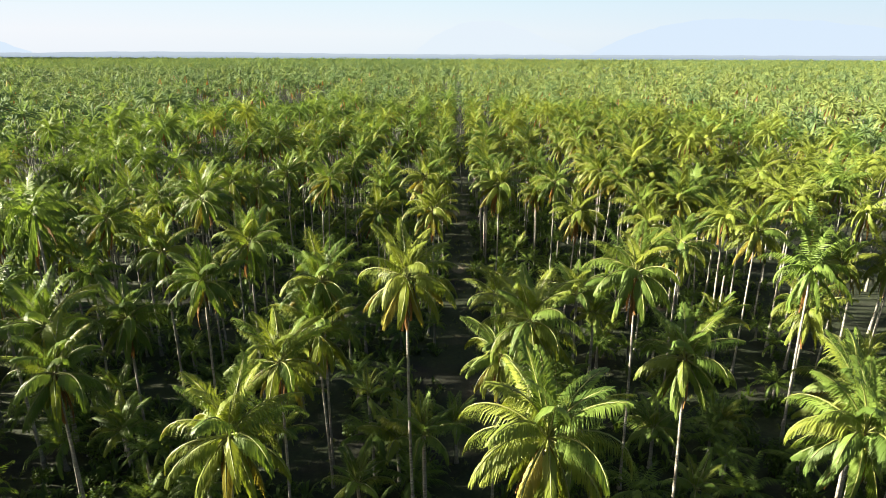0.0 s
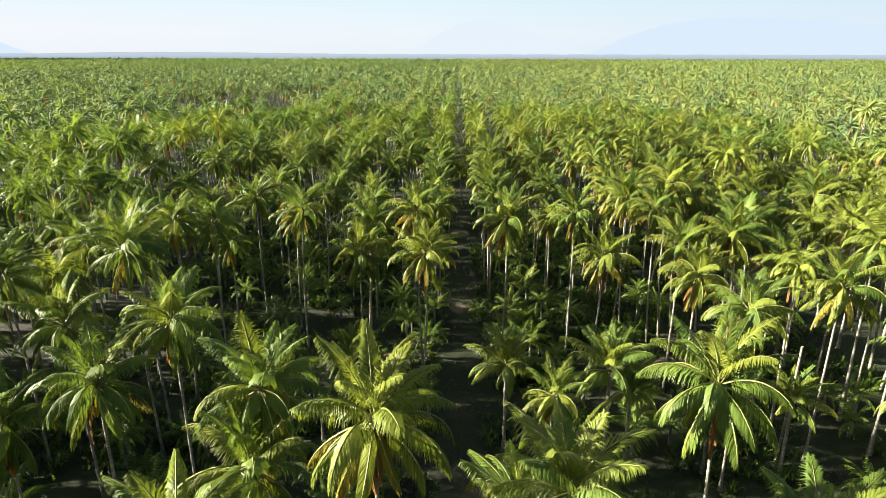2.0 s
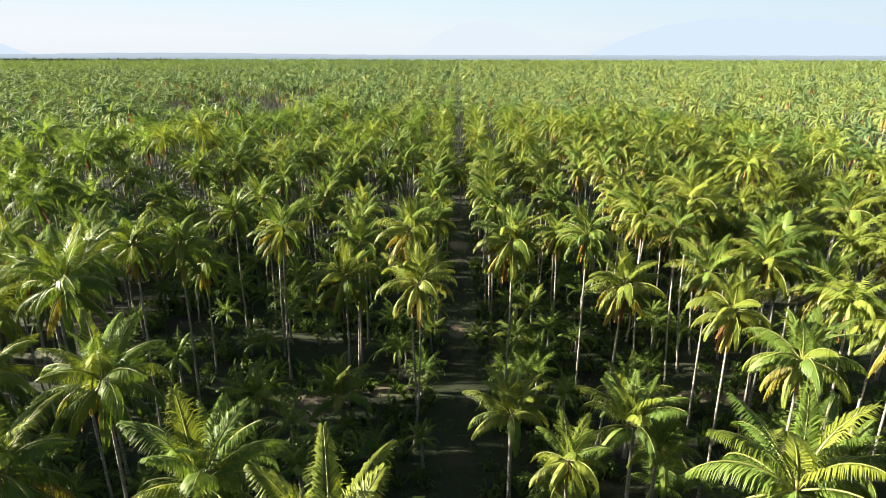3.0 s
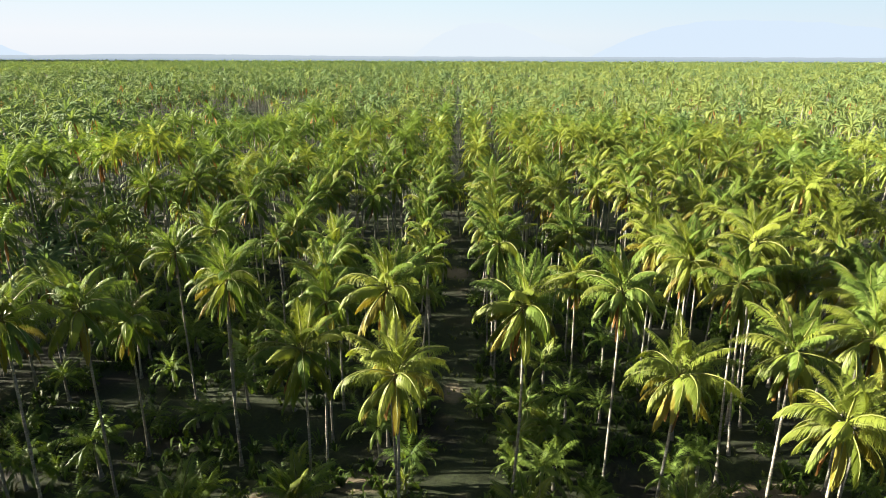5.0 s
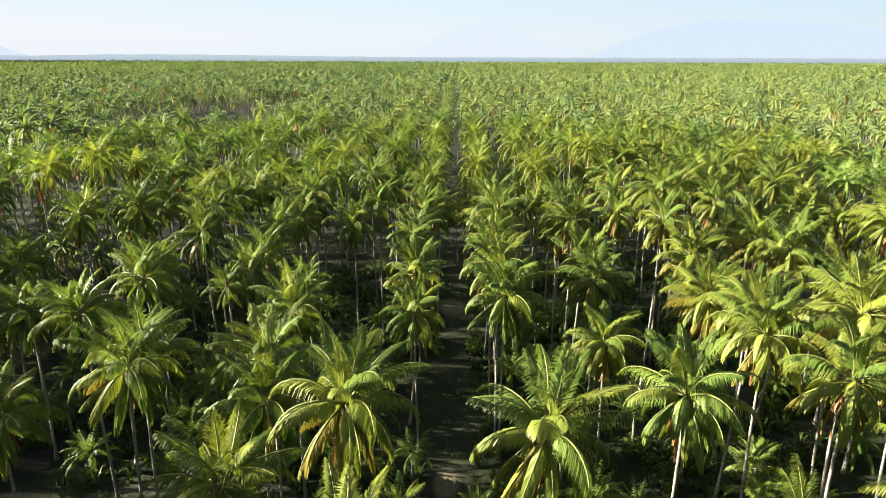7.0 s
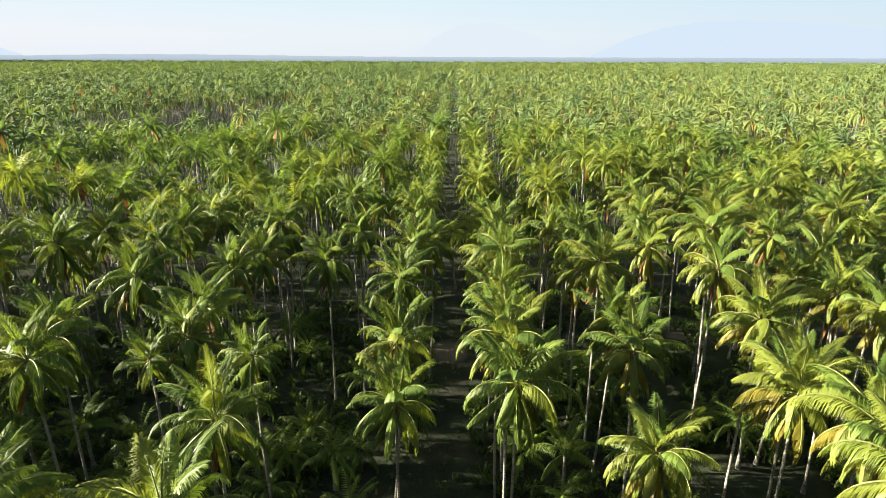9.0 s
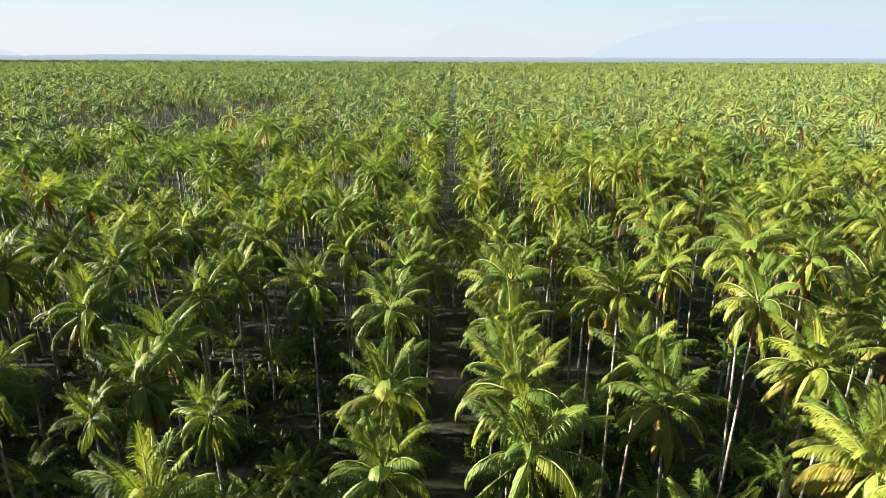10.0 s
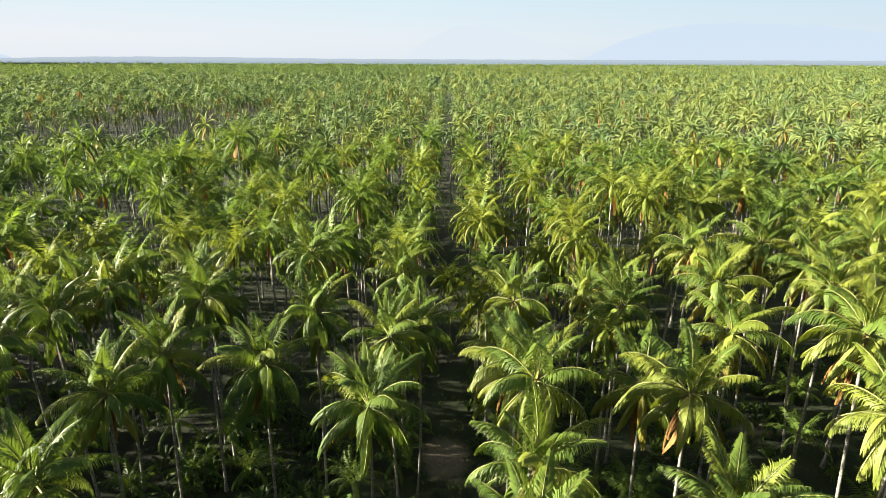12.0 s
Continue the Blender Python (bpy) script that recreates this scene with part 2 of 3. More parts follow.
def frond(length, rise, bend, leaves, rng, segs=9, width=0.075, blade=0.95, vee=0.15, hang=0.55, sway=0.0, stem=True, two=True, start=0.16):
    """A pinnate palm frond along +x: an arched midrib with two ranks of hanging leaflets. Returns vertices and triangles."""
    s = np.linspace(0, 1, segs + 1)
    ang = np.radians(rise - bend * s ** ARCH)
    step = length / segs
    mid = 0.5 * (ang[1:] + ang[:-1])
    x = np.concatenate(([0], np.cumsum(np.cos(mid) * step)))
    z = np.concatenate(([0], np.cumsum(np.sin(mid) * step)))
    y = sway * length * s ** 2
    line = np.stack([x, y, z], 1)
    verts, tris = [], []
    if stem:
        rad = 0.055 * (1 - s) ** 0.8 + 0.008
        for i in range(segs + 1):
            nrm = np.array((-math.sin(ang[i]), 0, math.cos(ang[i])))
            for a in (90, 210, 330):
                verts.append(line[i] + rad[i] * (math.cos(radians(a)) * np.array((0, 1, 0)) + math.sin(radians(a)) * nrm))
        for i in range(segs):
            for k in range(3):
                a, b_ = 3 * i + k, 3 * i + (k + 1) % 3
                tris += [(a, b_, b_ + 3), (a, b_ + 3, a + 3)]
    for side in (-1, 1):
        for j in range(leaves):
            u = start + (1 - start) * (j + 0.5 + rng.uniform(-0.3, 0.3)) / leaves
            p = np.array([np.interp(u, s, line[:, k]) for k in range(3)])
            a = np.interp(u, s, ang)
            t = np.array((math.cos(a), 2 * sway * u, math.sin(a)))
            t = t / np.linalg.norm(t)
            nrm = np.array((-math.sin(a), 0, math.cos(a)))
            w = (u - start) / (1 - start)
            size = blade * (0.45 + 0.55 * math.sin(math.pi * min(1, 0.25 + w * 0.62)) ** 1.0) * (1 - 0.55 * w ** 3) * rng.uniform(0.88, 1.1)
            d1 = unit(t * (0.7 + 0.6 * w) + np.array((0, side * 0.6, 0)) + nrm * (vee + rng.uniform(-0.1, 0.1)) + DOWN * hang * 0.6)
            d2 = unit(d1 * 0.65 + DOWN * hang * rng.uniform(0.9, 1.8))
            wv = unit(np.cross(d1, nrm) + 0.35 * rng.uniform(-1, 1) * nrm) * (width * 0.5)
            k = len(verts)
            if two:
                verts += [p, p + d1 * size * 0.55 - wv, p + d1 * size * 0.55 + wv, p + d1 * size * 0.55 + d2 * size * 0.5]
                tris += [(k, k + 2, k + 1), (k + 1, k + 2, k + 3)]
            else:
                verts += [p - wv, p + wv, p + d1 * size * 0.5 + d2 * size * 0.5]
                tris += [(k, k + 1, k + 2)]
    return np.array(verts), np.array(tris)


def placed(verts, m):
    a = np.array(m)
    return verts @ a[:3, :3].T + a[:3, 3]


def joined(pieces):
    vs, ts, k = [], [], 0
    for v, t in pieces:
        vs.append(v)
        ts.append(t + k)
        k += len(v)
    return np.concatenate(vs), np.concatenate(ts)


# a frond's habit by age: 0 the upright spear, 1 the oldest hanging one
def habit(u, rng):
    rise = 80 - 130 * u ** 1.2 + rng.uniform(-7, 7)
    bend = min(24 + 82 * math.exp(-((u - 0.5) / 0.32) ** 2) + rng.uniform(-12, 20), rise + 92)
    return rise, bend


AGES = 9
frond_rng = random.Random(4)
FRONDS = []
for age in range(AGES):
    u = age / (AGES - 1)
    group = []
    for variant in range(3):
        rise, bend = habit(u, frond_rng)
        v, t = frond(4.15 * (0.84 + 0.16 * math.sin(math.pi * min(1, u + 0.2))), rise, bend, 62, frond_rng, width=0.066, blade=1.12, vee=0.25 - 0.4 * u, hang=0.5 + 1.15 * min(1.0, 1.7 * u), sway=frond_rng.uniform(-0.08, 0.08))
        group.append((v, t))
    FRONDS.append(group)
FROND_MESH = {}


def frond_mesh(age, variant, mat):
    key = (age, variant, mat.name)
    if key not in FROND_MESH:
        v, t = FRONDS[age][variant]
        FROND_MESH[key] = tri_mesh("frond", v, t, mat, 54, MIDRIB)
    return FROND_MESH[key]


DEAD_FRONDS = []
for variant in range(3):
    v, t = frond(3.1 + 0.3 * variant, -56 - 9 * variant, 34, 22, frond_rng, width=0.11, blade=0.62, vee=-0.3, hang=1.6, sway=0.06 * (variant - 1))
    DEAD_FRONDS.append(tri_mesh("dead_frond", v, t, DEAD))


def trunk_arrays(h, lean, sides=9, rings=13, r0=0.155, r1=0.105, curve=0.0, turn=0.0):
    """A tapered, slightly bowed trunk from (lean, 0) at its foot to the crown at (0, 0, h), with a swollen foot."""
    vs, ts = [], []
    for i in range(rings):
        s = i / (rings - 1)
        rad = (r0 + (r1 - r0) * s ** 0.7 + 0.13 * max(0, 1 - s * 9) ** 2) * (1 + 0.05 * (i % 2))
        off = lean * (1 - s) ** 1.6 + curve * math.sin(math.pi * s)
        cx, cy = math.cos(turn) * off, math.sin(turn) * off
        for k in range(sides):
            a = 2 * math.pi * k / sides
            vs.append((cx + rad * math.cos(a), cy + rad * math.sin(a), s * (h + 0.4) - 0.4))
    for i in range(rings - 1):
        for k in range(sides):
            a, b_ = i * sides + k, i * sides + (k + 1) % sides
            ts += [(a, b_, b_ + sides), (a, b_ + sides, a + sides)]
    return np.array(vs), np.array(ts)


def blob(rx, rz, sub, rng, rough=0.15):
    bm = bmesh.new()
    bmesh.ops.create_icosphere(bm, subdivisions=sub, radius=1)
    v = np.array([w.co[:] for w in bm.verts])
    t = np.array([[q.index for q in f.verts] for f in bm.faces])
    bm.free()
    v = v * np.array((rx, rx, rz)) * np.array([[1 + rng.uniform(-rough, rough)] for _ in v])
    return v, t


bunch_rng = random.Random(8)
COCONUT = tri_mesh("coconut", *blob(0.12, 0.15, 1, bunch_rng, 0.04), NUT)
COCONUT.shade_smooth()
fibre_pieces = [(placed(blob(0.20, 0.62, 1, bunch_rng, 0.2)[0], pose(0, 0, -0.15)), blob(0.2, 0.6, 1, bunch_rng)[1])]
STALK = tri_mesh("fruit_stalk", placed(trunk_arrays(0.75, 0.0, sides=5, rings=4, r0=0.02, r1=0.03)[0] * np.array((1, 1, 0.6)), pose(0, 0, 0.05, 0, 142, 12)), trunk_arrays(0.75, 0.0, sides=5, rings=4)[1], MIDRIB)
HEART = tri_mesh("crown_fibre", *joined(fibre_pieces), FIBRE)


def coconut_palm(x, y, z, size=1.0, seed=0, tone=0, dead=2, lean=None, fronds=31, label="", nuts=1):
    """A coconut palm whose crown springs from (x, y, z); every frond is a part of its own. tone: 0 green, 1 lime, 2 yellowing."""
    rng = random.Random(seed * 7919 + 13)
    turn = rng.uniform(0, 6.28)
    lean = rng.uniform(0.1, 1.1) if lean is None else lean
    palm = new("coconut_palm")
    palm.location = (x, y, 0)
    tagged(palm, label or ("tall coconut palm with a skirt of dry orange-brown fronds" if dead >= 4 else "tall coconut palm with grey trunk and arching green fronds" if tone == 0 else "tall coconut palm with pale trunk and yellow-green fronds" if tone == 1 else "coconut palm with yellowing drooping fronds and grey trunk"), "palm tree", "coconut palms in the plantation rows")
    v, t = trunk_arrays(z, lean, curve=rng.uniform(-0.35, 0.35), turn=turn, r0=0.128, r1=0.088)
    trunk = tri_mesh("trunk", v, t, BARK)
    trunk.shade_smooth()
    part("trunk", trunk, palm)
    top = pose(0, 0, z) @ pose(0, 0, 0, rng.uniform(-6, 6), rng.uniform(-2, 11), 0)
    part("crown_fibre", HEART, palm, top)
    spin = rng.uniform(0, 360)
    for i in range(fronds):
        u = (i + 0.5) / fronds
        age = min(AGES - 1, int(u * AGES + rng.uniform(-0.3, 0.3)))
        mat = (GREEN, LIME, LIME)[tone]
        if u > 0.72 and rng.random() < (0.16, 0.45, 0.65)[tone]:
            mat = YELLOW
        elif tone == 0 and rng.random() < 0.22:
            mat = LIME
        elif tone == 1 and u < 0.45 and rng.random() < 0.6:
            mat = GREEN
        elif tone == 2 and u > 0.5 and rng.random() < 0.15:
            mat = YELLOW
        k = size * rng.uniform(0.88, 1.1)
        m = top @ pose(0, 0, 0.1, rng.uniform(-12, 12), 0, spin + i * 137.5 + rng.uniform(-14, 14)) @ Matrix.Diagonal((k, k, k, 1))
        part("frond", frond_mesh(max(0, age), rng.randrange(3), mat), palm, m)
    for i in range(dead + 1):
        k = size * rng.uniform(0.75, 1.05)
        part("dead_frond", DEAD_FRONDS[rng.randrange(3)], palm, top @ pose(0, 0, -0.1, 0, 0, rng.uniform(0, 360)) @ Matrix.Diagonal((k, k, k, 1)), "dry orange-brown frond")
    for i in range(nuts):
        side = rng.uniform(0, 360)
        stalk = part("fruit_stalk", STALK, palm, top @ pose(0, 0, 0, 0, 0, side))
        for j in range(3):
            part("coconut", COCONUT, stalk, pose(0, 0, 0, 0, 0, 24 * j) @ pose(0.33 + 0.05 * (j % 2), 0, -0.38 - 0.17 * j, 0, 12, 0))
    return palm


def young_palm(x, y, z, size=0.8, seed=0, fronds=17, tone=0):
    """A young palm: a short stout stem and steep fronds that open upwards."""
    rng = random.Random(seed * 104729 + 5)
    palm = new("young_palm")
    palm.location = (x, y, 0)
    tagged(palm, "young coconut palm with short stem and upright green fronds", "palm tree", "young palms between the rows")
    v, t = trunk_arrays(z, 0.1, rings=7, r0=0.19, r1=0.14)
    trunk = tri_mesh("trunk", v, t, BARK)
    part("trunk", trunk, palm)
    spin = rng.uniform(0, 360)
    for i in range(fronds):
        u = (i + 0.5) / fronds * 0.5
        age = min(AGES - 1, int(u * AGES))
        mat = GREEN if rng.random() < (0.7, 0.35)[tone] else LIME
        k = size * rng.uniform(0.85, 1.1)
        m = pose(0, 0, z) @ pose(0, 0, 0, rng.uniform(-10, 10), rng.uniform(-6, 6), spin + i * 137.5) @ Matrix.Diagonal((k, k, k, 1))
        part("frond", frond_mesh(age, rng.randrange(3), mat), palm, m)
    return palm


# ---- crowns and whole palms for the distance, in falling detail ----


def plume(length, rise, bend, segs, rng, half=0.5, u=0.5):
    """A frond in less detail: two hanging half-blades along the midrib."""
    s = np.linspace(0.05, 1, segs + 1)
    ang = np.radians(rise - bend * s ** ARCH)
    x = np.concatenate(([0.0], np.cumsum(np.cos(0.5 * (ang[1:] + ang[:-1]))))) * length / segs
    z = np.concatenate(([0.0], np.cumsum(np.sin(0.5 * (ang[1:] + ang[:-1]))))) * length / segs
    y = rng.uniform(-0.09, 0.09) * length * s ** 2
    vs, ts = [], []
    for side in (-1, 1):
        k = len(vs)
        for i in range(segs + 1):
            w = half * (0.25 + 0.9 * math.sin(math.pi * min(1.0, 0.1 + 0.82 * s[i]))) * rng.uniform(0.65, 1.35)
            flat = abs(math.cos(ang[i]))
            d = np.array((0.5 * math.cos(ang[i]), side * 0.66, 0.5 * math.sin(ang[i]) - (0.55 + 0.5 * u) * flat))
            vs += [(x[i], y[i], z[i]), tuple(np.array((x[i], y[i], z[i])) + d * w)]
        for i in range(segs):
            a = k + 2 * i
            ts += [(a, a + 2, a + 3), (a, a + 3, a + 1)]
    return np.array(vs), np.array(ts)


def feather_crown(rng, fronds, leaves, width, droop=0, length=4.35):
    """A crown of fronds with fewer and broader leaflets."""
    pieces = []
    spin = rng.uniform(0, 360)
    lean = pose(0, 0, 0, rng.uniform(-6, 6), rng.uniform(-2, 11), 0)
    for i in range(fronds):
        u = (i + 0.5) / fronds
        rise, bend = habit(u, rng)
        v, t = frond(length * rng.uniform(0.85, 1.08), rise, bend + droop, leaves, rng, segs=6, width=width, blade=1.02, vee=0.2 - 0.45 * u, hang=0.45 + 1.0 * min(1.0, 1.7 * u), sway=rng.uniform(-0.08, 0.08), stem=False, two=False, start=0.1)
        pieces.append((placed(v, lean @ pose(0, 0, 0.1, rng.uniform(-12, 12), 0, spin + i * 137.5 + rng.uniform(-15, 15))), t))
    return joined(pieces)


far_rng = random.Random(21)
MID_CROWNS = [tri_mesh("crown", *feather_crown(far_rng, 26, 26, 0.15, 8), (MID_GREEN, MID_LIME, LIME, GREEN)[i % 4]) for i in range(12)]


def distant_palm(x, y, z, seed):
    """A palm further from the flight: a trunk and a crown of feathered fronds."""
    rng = random.Random(seed * 31 + 7)
    palm = new("coconut_palm")
    palm.location = (x, y, 0)
    tagged(palm, "tall coconut palm with grey trunk and arching green fronds", "palm tree", "coconut palms in the plantation rows")
    v, t = trunk_arrays(z, rng.uniform(0, 1.0), sides=6, rings=6, turn=rng.uniform(0, 6.28))
    part("trunk", tri_mesh("trunk", v, t, BARK), palm)
    k = rng.uniform(0.92, 1.12)
    for i in range(rng.choice((1, 2, 3, 4))):
        part("dead_frond", DEAD_FRONDS[rng.randrange(3)], palm, pose(0, 0, z, 0, 0, rng.uniform(0, 360)) @ Matrix.Diagonal((k, k, k, 1)), "dry orange-brown frond")
    # greener at -x, limier at +x: side lighting put into leaf colour
    part("crown", MID_CROWNS[4 * rng.randrange(3) + rng.choice((0, 0, 3, 3, 1) if x < 0 else (0, 1, 1, 2, 2))], palm, pose(0, 0, z, 0, 0, rng.uniform(0, 360)) @ Matrix.Diagonal((k, k, k, 1)))


def template(rng, level):
    """A far palm's crown: fewer and simpler fronds the further it stands."""
    if level == 0:
        return feather_crown(rng, 24, 22, 0.17, 8)
    fronds, segs, half, droop = ((25, 5, 0.29, 26), (19, 3, 0.31, 26), (12, 2, 0.48, 34), (7, 1, 1.3, 22))[level - 1]
    pieces = []
    spin = rng.uniform(0, 360)
    lean = pose(0, 0, 0, rng.uniform(-6, 6), rng.uniform(-2, 11), 0)
    for i in range(fronds):
        u = (i + 0.5) / fronds
        rise, bend = habit(u if level < 3 else 0.15 + 0.75 * u, rng)
        v, t = plume(4.45 * rng.uniform(0.8, 1.08), rise - (25 if level == 4 else 0), bend + droop, segs, rng, half, u)
        if level == 4:
            t = t[:2]
        pieces.append((placed(v, lean @ pose(0, 0, 0.1, rng.uniform(-12, 12), 0, spin + i * 137.5 + rng.uniform(-15, 15))), t))
    return joined(pieces)


def stand(name, label, places, level, rng):
    """Many palms as one mesh of crowns and one of trunks."""
    temps = [template(rng, level) for _ in range(6)]
    vs, ts, k = [[], [], []], [[], [], []], [0, 0, 0]
    tv, tt, q = [], [], 0
    dry = [joined([(placed(plume(3.6, -58 - 10 * j, 28, 3, rng, 0.42, 1.0)[0], pose(0, 0, 0, 0, 0, 80 * i + 150 * j)), plume(3.6, -60, 28, 3, rng, 0.42, 1.0)[1]) for j in range(2)]) for i in range(4)]
    dv, dt, dk = [], [], 0
    for x, y, z in places:
        v, t = temps[rng.randrange(6)]
        lime = min(0.42, max(0.02, 0.26 + 0.003 * x))     # more lime towards +x: the sunlit side put into leaf colour
        hue = rng.choices((0, 1, 2), (0.40, lime, 0.60 - lime))[0]
        a, sc = rng.uniform(0, 6.28), rng.uniform(0.86, 1.18) * (1.5 if level == 4 else 1.0)
        c, s_ = math.cos(a) * sc, math.sin(a) * sc
        w = np.empty_like(v)
        w[:, 0] = v[:, 0] * c - v[:, 1] * s_ + x
        w[:, 1] = v[:, 0] * s_ + v[:, 1] * c + y
        w[:, 2] = v[:, 2] * sc + z
        vs[hue].append(w)
        ts[hue].append(t + k[hue])
        k[hue] += len(v)
        if level < 3 and rng.random() < 0.55:
            v, t = dry[rng.randrange(4)]
            dv.append(np.stack([v[:, 0] * c - v[:, 1] * s_ + x, v[:, 0] * s_ + v[:, 1] * c + y, v[:, 2] * sc + z], 1))
            dt.append(t + dk)
            dk += len(v)
        if level < 4:
            n = 5 if level < 2 else 3
            bx, by = x + rng.uniform(-0.6, 0.6), y + rng.uniform(-0.6, 0.6)
            ring = [(math.cos(6.2832 * i / n), math.sin(6.2832 * i / n)) for i in range(n)]
            tv += [(bx + 0.16 * p, by + 0.16 * r, -0.3) for p, r in ring] + [(x + 0.11 * p, y + 0.11 * r, z) for p, r in ring]
            for i in range(n):
                j = (i + 1) % n
                tt += [(q + i, q + j, q + n + j), (q + i, q + n + j, q + n + i)]
            q += 2 * n
    root = new(name)
    tagged(root, label, "palm trees", kind="stuff")
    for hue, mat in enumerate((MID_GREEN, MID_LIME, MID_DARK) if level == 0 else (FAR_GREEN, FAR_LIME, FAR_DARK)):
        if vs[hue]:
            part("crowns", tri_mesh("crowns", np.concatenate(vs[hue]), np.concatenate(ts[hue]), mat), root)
    if dv:
        part("dead_fronds", tri_mesh("dead_fronds", np.concatenate(dv), np.concatenate(dt), DEAD), root, label="dry orange-brown fronds")
    if tv:
        part("trunks", tri_mesh("trunks", np.array(tv), np.array(tt), BARK), root)


# ---- ground ----


def ground():
    def lines(lo, hi, fine_lo, fine_hi, step):
        inner = list(np.arange(fine_lo, fine_hi + 0.01, step))
        left, right = [], []
        d, x = step, fine_lo
        while x > lo:
            d *= 1.35
            x = max(lo, x - d)
            left.append(x)
        d, x = step, fine_hi
        while x < hi:
            d *= 1.35
            x = min(hi, x + d)
            right.append(x)
        return np.array(left[::-1] + inner + right)
    xs, ys = lines(-4900, 4900, -60, 60, 1.0), lines(-4900, 4900, 14, 176, 1.0)
    gx, gy = np.meshgrid(xs, ys)
    rng = np.random.RandomState(3)
    gz = np.zeros_like(gx)
    for amp, wl in ((0.14, 17.0), (0.08, 6.5), (0.04, 3.1)):
        for _ in range(4):
            a, ph = rng.uniform(0, 6.28), rng.uniform(0, 6.28)
            gz += amp * 0.5 * np.sin((gx * math.cos(a) + gy * math.sin(a)) * 6.2832 / wl + ph)
    near = (np.abs(gx) < 90) & (gy > -30) & (gy < 220)
    gz = np.where(near, gz, 0.0) - 0.05
    v = np.stack([gx.ravel(), gy.ravel(), gz.ravel()], 1)
    w = len(xs)
    i, j = np.meshgrid(np.arange(len(ys) - 1), np.arange(w - 1), indexing="ij")
    a = (i * w + j).ravel()
    t = np.concatenate([np.stack([a, a + 1, a + w + 1], 1), np.stack([a, a + w + 1, a + w], 1)])
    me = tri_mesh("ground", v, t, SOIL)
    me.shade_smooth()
    tagged(new("ground", me), "plantation soil darkened for canopy shade, with weeds and a sandy lane", "ground", kind="structure")


ground()

# ---- the distance ----


def ridge(name, label, dist, mat, profile, a0, a1, steps, foot=-30.0):
    """A skyline of distant land between two bearings (degrees from the rows' heading, clockwise), as a thick slab."""
    vs, ts = [], []
    for i in range(steps + 1):
        a = a0 + (a1 - a0) * i / steps
        for d in (dist, dist + 60):
            x, y = d * math.sin(radians(a)), d * math.cos(radians(a))
            vs += [(x, y, foot), (x, y, profile(a))]
    for i in range(steps):
        k = 4 * i
        for p, r in ((0, 1), (1, 3), (3, 2)):
            ts += [(k + p, k + 4 + p, k + 4 + r), (k + p, k + 4 + r, k + r)]
    tagged(new(name, tri_mesh(name, np.array(vs), np.array(ts), mat)), label, "backdrop", kind="structure")


def plain_top(a):
    rise = 10 * math.exp(-((a + 24) / 11) ** 2) * min(1.0, max(0.0, (a + 35) / 5))
    return 40.0 + rise + 1.0 * math.sin(a * 1.9) + 0.6 * math.sin(a * 5.8 + 1)


def rough_top(a, at, tops):
    return float(np.interp(a, at, tops)) + 4 * math.sin(a * 2.2) + 2.5 * math.sin(a * 5.4 + 1)


def range_top(a):
    return rough_top(a, (-62, -50, -40, -36.5, -34.5, -33.8, 10.5, 13.5, 16.5, 19.5, 22, 25, 29.2, 31.5, 33.9, 40, 50, 62), (150, 150, 140, 108, 50, -20, -20, 120, 212, 262, 276, 270, 250, 222, 197, 160, 130, 100))


def hump_top(a):
    return rough_top(a, (-5, -3.5, -1.5, 0, 2.1, 4, 6, 8, 10.2, 13), (-20, 90, 200, 255, 283, 270, 215, 150, 90, -20))


ridge("backdrop_sky", "pale hazy sky above the horizon", 4860, HAZE, lambda a: 900.0, -64, 64, 60)
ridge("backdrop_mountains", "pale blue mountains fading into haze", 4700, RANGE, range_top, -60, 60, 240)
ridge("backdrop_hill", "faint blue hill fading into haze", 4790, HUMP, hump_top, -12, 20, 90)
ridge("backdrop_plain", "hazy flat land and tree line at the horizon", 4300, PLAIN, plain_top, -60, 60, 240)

# ---- the plantation ----
# Rows of palms along y: place across, then palms as (y, shift across, height of the crown's heart, tone, dead fronds).
# Tone partly carries the sunlight: limier at +x, where palms show lit sides.
known = []
seed_no = [0]


def row(x, palms):
    for y, dx, z, tone, dead in palms:
        seed_no[0] += 1
        known.append((x + dx, y))
        if y > 147 or abs(x) > 55:
            distant_palm(x + dx, y, z, seed_no[0])
            continue
        coconut_palm(x + dx, y, z, fronds=31 if y < 115 else 27, nuts=1 if y < 105 else 0, size=(1.08 if y < 31 else 1.0) + 0.14 * random.Random(seed_no[0]).random(), seed=seed_no[0], tone=tone, dead=dead)


def young(palms):
    for x, y, z, size in palms:
        seed_no[0] += 1
        known.append((x, y))
        young_palm(x, y, z, size, seed_no[0], tone=1 if x > 0 else 0)


